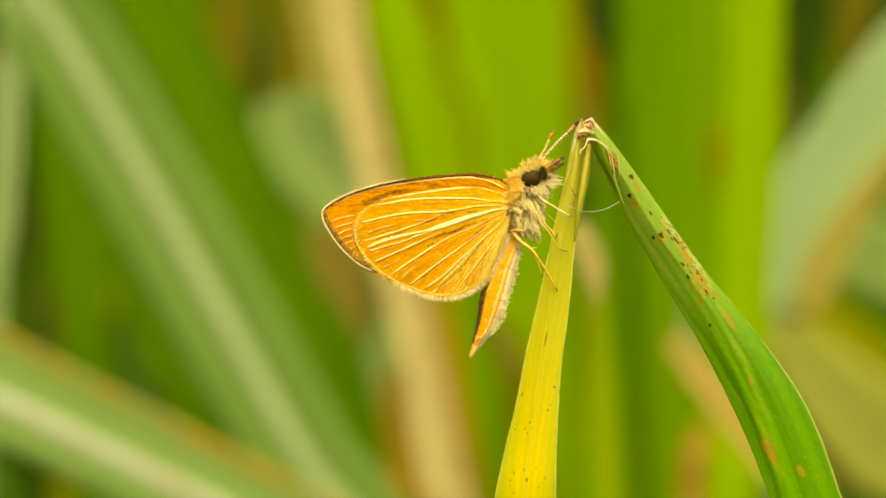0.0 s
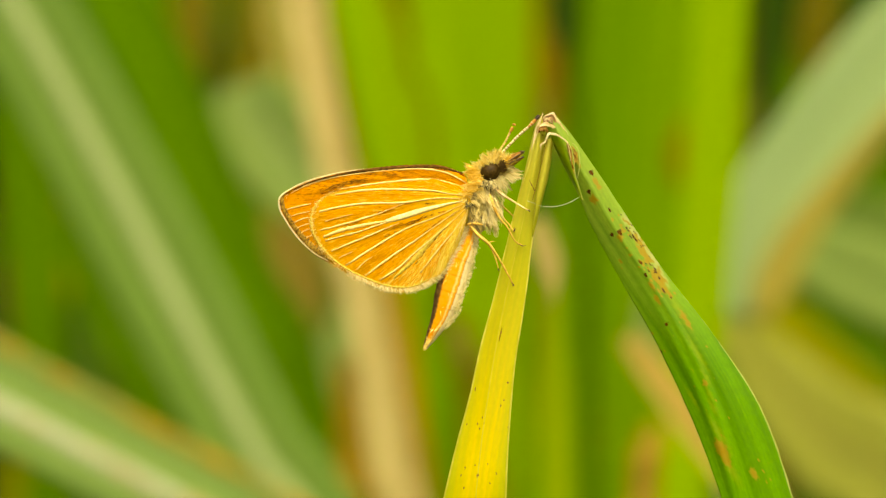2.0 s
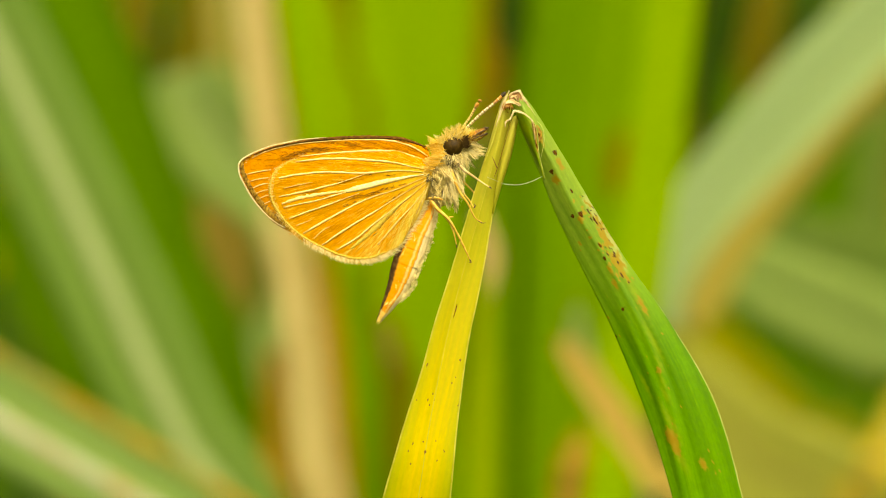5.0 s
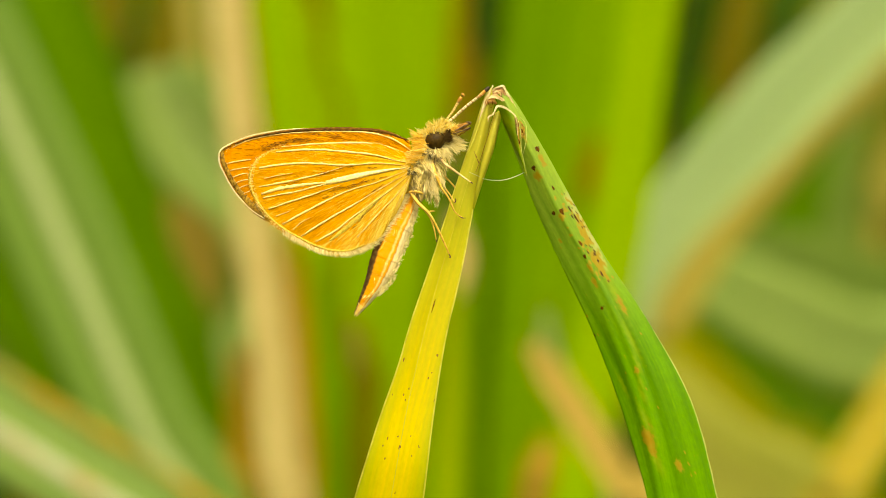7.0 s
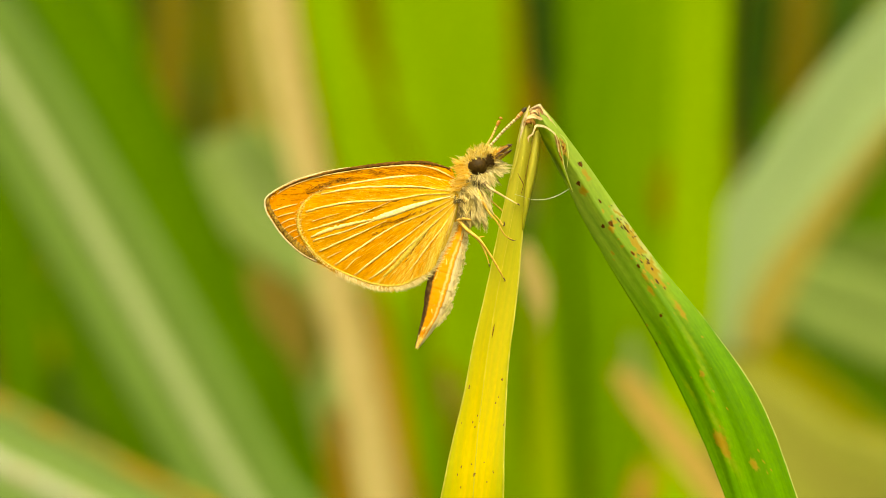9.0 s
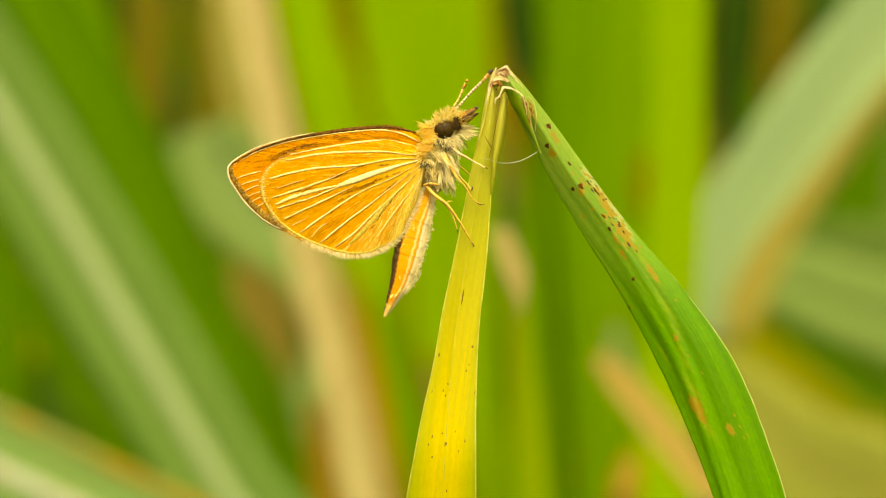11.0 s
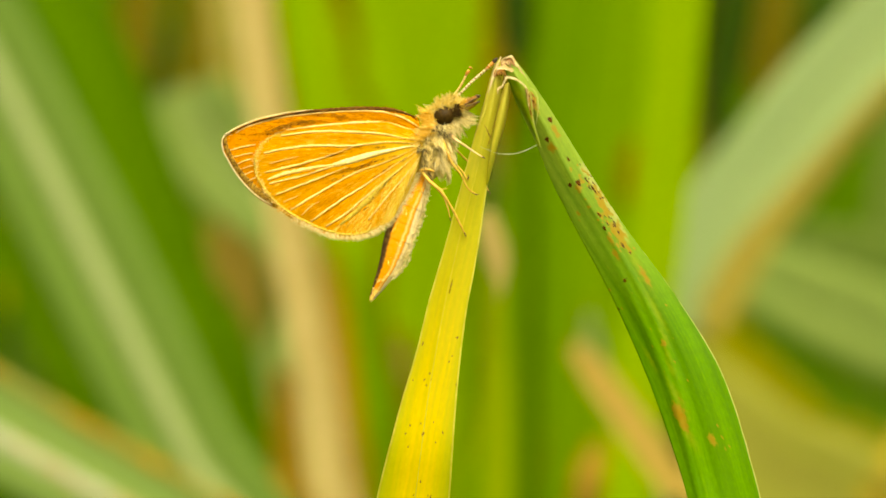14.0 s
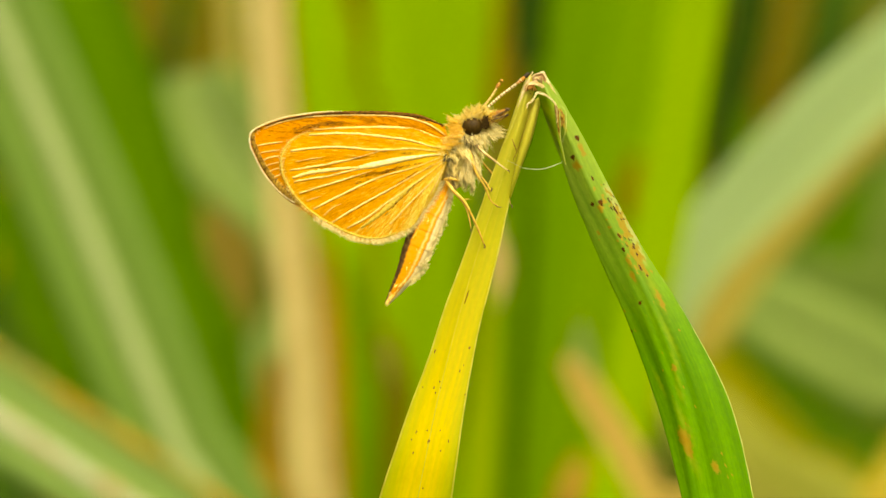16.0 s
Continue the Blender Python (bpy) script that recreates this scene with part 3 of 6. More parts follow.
grass_leaf([(-55.36, 530.00, 567.76), (-58.75, 530.00, 554.89), (-62.58, 530.00, 542.02), (-65.57, 530.00, 528.25)], [4.31, 5.17, 5.17, 4.31], OLIVE,
           "olive leaf leaning in half shade", turn=0, rib=(-0.05, 0.05, LIMEY, "fine midrib"), seed=32)
grass_leaf([(18.88, 300.00, 543.76), (19.40, 300.00, 539.83), (20.75, 300.00, 535.29), (22.92, 300.00, 529.82)], [0.97, 3.02, 3.02, 1.81], GREY,
           "small pale leaf tip beside the withered one", turn=0, rib=(-0.05, 0.05, PALE, "fine midrib"), seed=33)
grass_leaf([(46.10, 528.00, 604.21), (46.76, 528.00, 587.05), (49.03, 528.00, 573.29), (50.50, 528.00, 562.12)], [2.23, 2.58, 2.58, 2.06], MID,
           "narrow green leaf against the shade-coloured leaf", turn=0, seed=34)
grass_leaf([(55.55, 535.00, 604.50), (54.22, 535.00, 588.97), (53.44, 535.00, 580.33), (51.74, 535.00, 569.98)], [6.90, 6.90, 6.04, 4.31], SEDGE,
           "olive-brown leaf against the shade-coloured leaf", turn=0, rib=(-0.05, 0.05, STRAW2, "fine midrib"), seed=35)
grass_leaf([(-8.01, 420.00, 547.79), (-5.59, 420.00, 540.38), (-3.94, 420.00, 531.51), (-2.73, 420.00, 519.70)], [1.18, 3.25, 4.14, 4.43], MID,
           "green leaf beside the dry leaf foot", turn=0, rib=(-0.05, 0.05, MIDB, "fine midrib"), seed=36)
grass_leaf([(63.98, 337.00, 541.74), (59.99, 337.00, 534.03), (57.14, 337.00, 528.66), (54.58, 337.00, 523.63), (52.60, 337.00, 519.62)], [5.13, 5.46, 5.46, 5.13, 4.49], GOLD,
           "dry yellow leaf leaning at the edge", turn=0, rib=(-0.05, 0.05, TAN, "fine midrib"), seed=37)
grass_leaf([(47.83, 470.00, 552.13), (59.15, 470.00, 549.58), (72.75, 470.00, 546.32), (85.08, 470.00, 543.21)], [4.74, 8.69, 9.48, 9.48], DULL,
           "dull green leaf lying behind a grey-green one", turn=0, keel=0.04, rib=(-0.05, 0.05, GREYD, "fine midrib"), seed=38)
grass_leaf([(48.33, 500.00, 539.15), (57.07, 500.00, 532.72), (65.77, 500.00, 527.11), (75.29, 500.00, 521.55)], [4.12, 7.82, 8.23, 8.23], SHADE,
           "green leaf low down, half shade put into its colour", turn=0, rib=(-0.06, 0.06, DULL, "duller midrib"), seed=39)
grass_leaf([(82.65, 545.00, 570.84), (80.34, 545.00, 563.65), (78.93, 545.00, 558.71), (78.40, 545.00, 553.84)], [4.37, 5.24, 4.80, 2.62], STRAW2,
           "faded straw leaf beyond the pale one", turn=0, rib=(-0.05, 0.05, TANEDGE, "fine midrib"), seed=40)
grass_leaf([(-1.80, 430.00, 538.39), (-1.59, 430.00, 535.40), (-0.89, 430.00, 531.71), (0.07, 430.00, 526.53)], [1.49, 4.10, 4.47, 2.24], RUSTY,
           "withered brown leaf low among green ones", turn=0, rib=(-0.05, 0.05, SEDGE, "fine midrib"), seed=41)
grass_leaf([(1.59, 428.00, 532.69), (1.05, 428.00, 529.66), (0.79, 428.00, 525.91), (0.79, 428.00, 520.68), (1.31, 428.00, 513.24)], [1.49, 3.72, 4.09, 3.72, 2.97], SEDGE,
           "dark withered leaf low among green ones", turn=0, rib=(-0.05, 0.05, RUSTY, "fine midrib"), seed=42)
# Fills the gap with a green darkened to look shaded.
grass_leaf([(-52.98, 420.00, 551.98), (-49.49, 420.00, 544.12), (-45.59, 420.00, 535.54), (-41.26, 420.00, 526.26)], [4.41, 5.29, 5.87, 5.87], SHADE,
           "leaf in the gap between slanting leaves, shade put into its colour", turn=0, rib=(-0.06, 0.06, DEEP, "fine midrib"), seed=43)
grass_leaf([(-14.24, 330.00, 535.84), (-13.59, 330.00, 530.14), (-12.85, 330.00, 523.18), (-11.98, 330.00, 516.23)], [1.14, 2.92, 3.42, 3.42], RUSTEDGE,
           "orange-brown withered leaf at the dry leaf foot", turn=0, rib=(-0.05, 0.05, BROWN, "fine midrib"), seed=44)
grass_leaf([(-9.16, 332.00, 550.20), (-7.96, 332.00, 543.89), (-6.66, 332.00, 536.31), (-5.27, 332.00, 527.45), (-4.14, 332.00, 518.57)], [0.64, 1.91, 2.04, 1.27, 0.89], RUSTEDGE,
           "thin orange-brown leaf along the dry leaf", turn=0, rib=(-0.05, 0.05, BROWN, "fine midrib"), seed=45)
# Another gap between leaves, its shade painted as a dark leaf.
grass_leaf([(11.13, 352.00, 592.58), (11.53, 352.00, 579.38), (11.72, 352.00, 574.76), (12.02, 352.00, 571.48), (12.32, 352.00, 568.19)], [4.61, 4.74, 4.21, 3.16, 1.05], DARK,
           "dark leaf between bright ones, deep shade put into its colour", turn=0, rib=(-0.05, 0.05, DEEP, "fine midrib"), seed=46)
grass_leaf([(33.06, 332.00, 540.36), (34.72, 332.00, 544.00), (37.24, 332.00, 549.10), (41.45, 332.00, 554.90), (46.52, 332.00, 561.15), (52.84, 332.00, 568.77), (63.25, 332.00, 580.26)], [1.91, 4.47, 4.21, 2.93, 1.91, 1.40, 1.40], TANLEAF,
           "narrow tan withered leaf along a pale grey-green one", turn=0, arch=True, rib=(-0.05, 0.05, BROWN, "fine midrib"), seed=47)

# ---- the snapped leaf that carries the butterfly ----
def spline(pts, knots, ts):
    """Points of a smooth line through pts, whose places along it are knots."""
    p = [np.array(q, float) for q in pts]
    n = len(p)
    tang = [(p[min(i + 1, n - 1)] - p[max(i - 1, 0)]) / (knots[min(i + 1, n - 1)] - knots[max(i - 1, 0)]) for i in range(n)]
    out = []
    for t in ts:
        i = min(max(int(np.searchsorted(knots, t)) - 1, 0), n - 2)
        h = knots[i + 1] - knots[i]
        s = (t - knots[i]) / h
        out.append(Vector((2 * s**3 - 3 * s**2 + 1) * p[i] + (s**3 - 2 * s**2 + s) * h * tang[i] + (3 * s**2 - 2 * s**3) * p[i + 1] + (s**3 - s**2) * h * tang[i + 1]))
    return out


def ruled(left, keel, right, count, half, ridge=0.0, dense=1.0, fold=False):
    """Rows between two edges with a keel line between them; rows lie closer together near the start."""
    knots = [0.0]
    for u, v in zip(keel, keel[1:]):
        knots.append(knots[-1] + (Vector(v) - Vector(u)).length)
    ts = [knots[-1] * (k / (count - 1)) ** dense for k in range(count)]
    rows = []
    for i, (p, q, r) in enumerate(zip(spline(left, knots, ts), spline(keel, knots, ts), spline(right, knots, ts))):
        wide = (p - r).length
        row = []
        for j in range(-half, half + 1):
            u = j / half
            s = (p.lerp(q, 1 + u) if u <= 0 else q.lerp(r, u)).copy()
            s.y += wide * (ridge * (1 - (2 * abs(abs(u) - 0.5)) ** 2) + 0.012 * noise.noise(Vector((ts[i] * 0.35, u * 1.3, wide * 0.1))))
            if fold:
                s.y += wide * min(max((ts[i] - 8) / 4, 0), 1) * (0.028 * math.exp(-((u - 0.16) / 0.11) ** 2) - 0.030 * math.exp(-((u + 0.38) / 0.16) ** 2))
            if abs(u) == 1:
                s.x += 0.025 * noise.noise(Vector((ts[i] * 1.4, u * 7, 3)))
            row.append(s)
        rows.append(row)
    return rows


STRAW_RIM = plain_material("dry_torn_edge", (0.50, 0.34, 0.12), (0.86, 0.74, 0.44), 0.6, 1500, 0.3, 0.15)
RUST_DARK = plain_material("dark_rust_spot", (0.05, 0.018, 0.003), (0.15, 0.06, 0.006), 0.85, 9000, 0.3, 0, 0.02)
FOLD_M = plain_material("crumpled_dry_tissue", (0.30, 0.12, 0.03), (0.66, 0.44, 0.20), 0.6, 6000, 0.5, 0.15)
STAIN_M = plain_material("brown_stain", (0.16, 0.07, 0.008), (0.36, 0.24, 0.03), 0.7, 9000, 0.3)
RED_M = plain_material("red_brown_stain", (0.26, 0.08, 0.008), (0.52, 0.27, 0.04), 0.6, 7000, 0.4, 0.15)
CREASE_M = plain_material("olive_brown_crease", (0.20, 0.12, 0.008), (0.38, 0.27, 0.02), 0.6, 7000, 0.3, 0.15)
FLAP_M = plain_material("deep_green_flap", (0.19, 0.33, 0.006), (0.33, 0.42, 0.015), 0.5, 1400, 0.2, 0.3)
POCKET_M = plain_material("golden_brown_pocket", (0.20, 0.085, 0.006), (0.52, 0.36, 0.03), 0.6, 5000, 0.4, 0.15)
MIDRIB_M = plain_material("yellow_midrib", (0.58, 0.54, 0.04), (0.74, 0.66, 0.07), 0.5, 1500, 0.2, 0.3)
SILK = plain_material("silk", (0.58, 0.64, 0.40), (0.80, 0.84, 0.64), 0.3, 500, 0.0, 0.3)

bent_leaf = thing("bent_grass_leaf", (-12.0, 1.0, -10.0), "snapped grass leaf, yellow standing part and green hanging part", "grass leaf")
lower_rows = ruled(
    [(4.36, 0.30, 558.80), (4.13, 0.20, 558.19), (3.69, 0.10, 556.37), (2.96, 0.00, 553.58), (2.14, 0.00, 550.25), (1.41, 0.00, 547.54), (1.02, 0.00, 545.68), (0.38, 0.00, 543.34), (-0.29, 0.00, 540.62), (-0.83, 0.60, 537.98)] + [(-7.0, 0.8, 480.0), (-12.0, 1.0, 250.0), (-13.0, 1.0, -12.0)],
    [(4.49, -0.10, 558.78), (4.36, -0.20, 558.17), (4.08, -0.30, 556.36), (3.49, -0.20, 553.56), (2.73, 0.05, 550.24), (2.19, 0.25, 547.52), (1.88, 0.30, 545.65), (1.53, 0.35, 543.30), (1.23, 0.40, 540.57), (0.96, 0.90, 537.92)] + [(-5.2, 1.2, 480.0), (-10.2, 1.6, 250.0), (-11.5, 1.6, -12.0)],
    [(4.65, 0.10, 558.73), (4.64, 0.10, 558.17), (4.46, 0.10, 556.36), (4.08, 0.00, 553.55), (3.69, 0.00, 550.22), (3.25, 0.00, 547.50), (3.03, 0.00, 545.63), (2.84, 0.00, 543.28), (2.70, 0.00, 540.56), (2.57, 0.60, 537.91)] + [(-3.6, 0.8, 480.0), (-8.5, 1.0, 250.0), (-10.0, 1.0, -12.0)],
    150, 8, -0.012, 2.2)
lower = part("lower_section", sheet(lower_rows, 0.14), YELLOW_LEAF, bent_leaf, "yellow-green lower part of the leaf, standing upright")
flap = part("rolled_flap", sheet(ruled(
    [(4.67, -0.15, 557.63), (4.50, -0.30, 556.88), (4.31, -0.40, 555.82), (4.15, -0.45, 554.75), (4.06, -0.30, 553.82), (3.99, -0.10, 553.10)],
    [(4.86, -0.40, 557.78), (4.70, -0.60, 556.87), (4.52, -0.65, 555.81), (4.28, -0.60, 554.75), (4.11, -0.40, 553.82), (4.02, -0.12, 553.10)],
    [(5.03, -0.10, 557.86), (4.92, -0.20, 556.87), (4.74, -0.30, 555.81), (4.45, -0.35, 554.74), (4.22, -0.30, 553.82), (4.04, -0.10, 553.10)],
    36, 3), 0.08), YELLOW_LEAF, bent_leaf, "narrow rolled leaf edge")
hanging_rows = ruled(
    [(4.81, 0.20, 558.44), (4.98, 0.10, 557.74), (5.59, 0.10, 556.33), (6.23, 0.10, 555.03), (6.92, 0.20, 553.47), (8.18, 0.30, 551.11), (10.00, 0.50, 547.85), (11.78, 0.80, 544.00), (13.16, 1.00, 540.29), (13.94, 1.20, 537.63)] + [(15.13, 2.50, 532.93), (17.53, 5.00, 523.13), (20.92, 10.00, 508.56)],
    [(4.91, 0.00, 558.70), (5.37, -0.35, 557.93), (6.22, -0.45, 556.49), (6.89, -0.45, 555.33), (7.87, -0.40, 553.58), (9.37, -0.25, 551.33), (11.29, 0.00, 548.18), (12.84, 0.35, 544.61), (14.11, 0.75, 540.28), (14.76, 0.95, 537.68)] + [(15.88, 2.10, 532.99), (18.04, 4.70, 523.18), (20.92, 9.60, 508.63)],
    [(5.03, 0.20, 559.00), (5.76, 0.10, 558.09), (6.75, 0.20, 556.68), (7.53, 0.30, 555.54), (8.65, 0.40, 553.83), (10.32, 0.60, 551.39), (12.71, 0.90, 548.33), (15.04, 1.20, 544.70), (16.63, 1.50, 540.19), (17.28, 1.70, 537.52)] + [(17.83, 2.50, 532.87), (19.17, 5.00, 523.10), (20.98, 10.00, 508.56)],
    420, 32, -0.012, 1.5, True)
hanging = part("hanging_section", sheet(hanging_rows, 0.14), GREEN_LEAF, bent_leaf, "fresh green hanging part of the leaf with rust spots")
YELLOW_RIM = plain_material("yellow_leaf_edge", (0.56, 0.54, 0.05), (0.74, 0.70, 0.14), 0.5, 1500, 0.2, 0.3)
RIM_M = plain_material("pale_leaf_edge", (0.46, 0.54, 0.10), (0.64, 0.66, 0.22), 0.5, 1500, 0.2, 0.3)
for rows, ob, cols in ((hanging_rows, hanging, (60, 64)), (lower_rows, lower, (15, 16)), (lower_rows, lower, (1, 0))):
    strip = [[r[cols[1]].lerp(r[cols[0]], u * 0.22 / max((r[cols[0]] - r[cols[1]]).length / 0.3, 0.3)) + Vector((0, -0.06, 0)) for u in (-0.05, 0.5, 1.0)] for r in rows]
    part("edge", sheet(strip, 0.05), RIM_M if ob is hanging else YELLOW_RIM, ob, "thin pale leaf edge")
strip = [[r[8].lerp(r[9], u) + Vector((0, -0.075, 0)) for u in (-0.16, 0.0, 0.16)] for r in lower_rows[12:]]
part("midrib", sheet(strip, 0.03), MIDRIB_M, lower, "yellow midrib line")
part("rolled_edge", sheet(ruled(
    [(4.861, -0.350, 557.990), (5.043, -0.350, 557.511), (5.473, -0.350, 556.662), (5.870, -0.350, 555.902), (6.137, -0.350, 555.392), (6.378, -0.350, 554.872)],
    [(5.250, -0.850, 557.915), (5.518, -0.850, 557.397), (5.772, -0.850, 556.675), (5.965, -0.850, 556.042), (6.160, -0.850, 555.501), (6.382, -0.850, 554.850)],
    [(5.670, -0.750, 557.641), (5.885, -0.750, 557.221), (5.996, -0.750, 556.693), (6.057, -0.750, 556.096), (6.206, -0.750, 555.551), (6.405, -0.750, 554.834)],
    36, 3), 0.08), FLAP_M, bent_leaf, "deep green rolled leaf edge with a dry rim")

# edges of the two rolled pieces, dry and pale
for pts, w in (
        ([(3.996, -0.160, 557.180), (4.118, -0.160, 557.873), (4.245, -0.160, 558.360), (4.404, -0.160, 558.713), (4.534, -0.160, 558.969)], [0.05, 0.07, 0.08, 0.08, 0.05]),
        ([(4.998, -0.100, 558.961), (5.189, -0.100, 558.725), (5.492, -0.100, 558.291), (5.794, -0.100, 557.838), (6.138, -0.100, 557.278)], [0.06, 0.08, 0.07, 0.06, 0.03])):
    part("dry_rim", sheet(blade_rows(pts, w, 20, 0.4, 30, 5, 0.5, w[1] * 50), 0.03), RIM_M if w[1] < 0.05 else STRAW_RIM, bent_leaf, "pale dry rim")
for pts, w, mat, text in (
        ([(5.667, -0.880, 557.638), (5.881, -0.880, 557.219), (5.992, -0.880, 556.691), (6.053, -0.880, 556.094), (6.202, -0.880, 555.550), (6.401, -0.880, 554.833)], [0.035, 0.035, 0.03, 0.03, 0.025, 0.015], RIM_M, "pale rim of the rolled edge"),
        ([(5.636, -0.950, 557.515), (5.769, -0.950, 557.210), (5.849, -0.950, 556.864), (5.896, -0.950, 556.452)], [0.04, 0.13, 0.11, 0.03], STAIN_M, "brown stain in the roll")):
    part("roll_rim" if mat is RIM_M else "stain", sheet(blade_rows(pts, w, 10, 0.2, 30, 5, 0.6, w[1] * 40), 0.03), mat, bent_leaf, text)
# the crumpled tissue of the snap, and its curled lips
for pts, w, keel, mat, text in (
        ([(4.631, -0.120, 558.469), (4.707, -0.120, 558.699), (4.852, -0.120, 558.821), (5.011, -0.120, 558.764), (5.058, -0.120, 558.424)], [0.14, 0.30, 0.38, 0.34, 0.16], 0.5, FOLD_M, "crumpled brown tissue"),
        ([(4.244, -0.300, 558.027), (4.337, -0.300, 558.221), (4.481, -0.300, 558.289), (4.640, -0.300, 558.232), (4.744, -0.300, 558.105)], [0.10, 0.26, 0.30, 0.24, 0.08], 0.2, RED_M, "rust-stained tissue"),
        ([(4.300, -0.500, 558.305), (4.427, -0.500, 558.391), (4.624, -0.500, 558.449), (4.836, -0.500, 558.392), (5.047, -0.500, 558.271)], [0.05, 0.13, 0.16, 0.13, 0.05], 0.6, STRAW_RIM, "curled cream lip"),
        ([(4.526, -0.350, 558.732), (4.653, -0.350, 558.854), (4.832, -0.350, 558.921), (4.994, -0.350, 558.971), (5.063, -0.350, 558.863)], [0.05, 0.11, 0.12, 0.14, 0.07], 0.6, STRAW_RIM, "curled cream lip"),
        ([(4.730, -0.800, 557.843), (4.786, -0.800, 557.967), (4.929, -0.800, 558.008), (5.229, -0.800, 557.921), (5.474, -0.800, 557.738)], [0.05, 0.09, 0.10, 0.09, 0.04], 0.6, STRAW_RIM, "curled cream lip")):
    part("torn_lip", sheet(blade_rows(pts, w, 15, keel, 22, 7, 0.7, w[1] * 31), 0.03), mat, bent_leaf, text)
part("seam", sheet(blade_rows([(4.738, -0.480, 557.813), (4.560, -0.480, 557.001), (4.355, -0.480, 556.190), (4.150, -0.480, 555.324), (3.995, -0.480, 554.837)], [0.015, 0.03, 0.035, 0.035, 0.015], 10, 0.2, 30, 5, 0.9, 5), 0.03), CREASE_M, bent_leaf, "olive-brown seam of the rolled flap")
# creases, pale edges and a rusty fold round the snap
for name, pts, w, mat, text in (
        ("pale_edge", [(4.444, -0.280, 558.858), (4.295, -0.280, 558.312), (4.127, -0.280, 557.657), (3.981, -0.280, 557.058), (3.790, -0.280, 556.348), (3.523, -0.280, 555.579)], [0.03, 0.06, 0.07, 0.06, 0.05, 0.03], YELLOW_RIM, "pale yellow edge of the standing part"),
        ("flap_edge", [(4.414, -0.700, 557.242), (4.423, -0.700, 557.483), (4.602, -0.700, 557.603), (4.719, -0.700, 557.852), (4.812, -0.700, 558.045), (4.924, -0.700, 557.973)], [0.03, 0.06, 0.07, 0.08, 0.08, 0.04], STRAW_RIM, "cream edge of the rolled flap"),
        ("flap_rim", [(4.883, -1.050, 558.043), (5.101, -1.050, 557.979), (5.407, -1.050, 557.813), (5.634, -1.050, 557.616), (5.759, -1.050, 557.357), (5.810, -1.050, 557.014), (5.832, -1.050, 556.695)], [0.04, 0.06, 0.065, 0.065, 0.06, 0.05, 0.02], STRAW_RIM, "cream rim of the green flap"),
        ("rust_fold", [(5.719, -1.080, 557.541), (5.817, -1.080, 557.281), (5.862, -1.080, 557.017), (5.885, -1.080, 556.698), (5.934, -1.080, 556.381), (6.009, -1.080, 556.066)], [0.03, 0.07, 0.09, 0.08, 0.07, 0.03], POCKET_M, "golden-brown fold of the rolled edge"),
        ("pocket", [(5.876, -0.620, 557.400), (6.023, -0.620, 557.223), (6.093, -0.620, 556.987), (6.058, -0.620, 556.717), (5.970, -0.620, 556.443)], [0.05, 0.13, 0.16, 0.11, 0.04], POCKET_M, "golden-brown withered pocket"),
        ("pale_fold", [(5.921, -0.520, 557.565), (6.092, -0.520, 557.417), (6.216, -0.520, 557.185), (6.267, -0.520, 556.840), (6.266, -0.520, 556.466), (6.174, -0.520, 555.870)], [0.02, 0.03, 0.035, 0.035, 0.03, 0.015], RIM_M, "pale fold line of the hanging part"),
        ("crease", [(3.847, -0.620, 555.813), (3.942, -0.620, 555.605), (4.035, -0.620, 555.425), (4.130, -0.620, 555.217)], [0.015, 0.04, 0.05, 0.02], CREASE_M, "olive-brown crease")):
    part(name, sheet(blade_rows(pts, w, 10, 0.25, 40, 5, 0.8, w[1] * 90), 0.03), mat, bent_leaf, text)
# dry torn fibres at the snap
for pts, rad in (
        ([(4.514, -0.300, 558.986), (4.455, -0.300, 558.768), (4.347, -0.300, 558.455), (4.276, -0.300, 558.153), (4.120, -0.300, 557.725), (3.965, -0.300, 557.297)], [0.03, 0.05, 0.05, 0.04, 0.03, 0.015]),
        ([(4.379, -0.750, 558.373), (4.540, -0.750, 558.458), (4.781, -0.750, 558.448), (5.008, -0.750, 558.380), (5.089, -0.750, 558.275)], [0.03, 0.075, 0.08, 0.06, 0.03]),
        ([(4.596, -0.400, 558.841), (4.758, -0.400, 558.908), (4.938, -0.400, 558.976), (5.034, -0.400, 558.927), (5.140, -0.400, 558.749), (5.251, -0.400, 558.479)], [0.02, 0.05, 0.06, 0.06, 0.04, 0.02]),
        ([(4.568, -0.600, 558.630), (4.711, -0.600, 558.714), (4.864, -0.600, 558.633), (4.910, -0.600, 558.506)], [0.03, 0.06, 0.06, 0.02])):
    rows = blade_rows(pts, [r * (1.0 if len(rad) > 5 else 1.8) for r in rad], 35, 0.5, 24, 5, 0.9, len(pts) * 3 + rad[1] * 90)
    part("torn_fibre", sheet(rows, 0.03), STRAW_RIM, bent_leaf, "pale dry torn fibre")


def on_leaf(x, z, leaves, lift):
    """The place on the near face of a leaf at x, z millimetres."""
    for ob in leaves:
        org = ob.matrix_world.translation
        hit, loc, nor, _ = ob.ray_cast(Vector((x, -60, z)) * 0.001 - org, Vector((0, 1, 0)))
        if hit:
            q = (loc + org) * 1000
            q.y -= lift
            return q
    return None


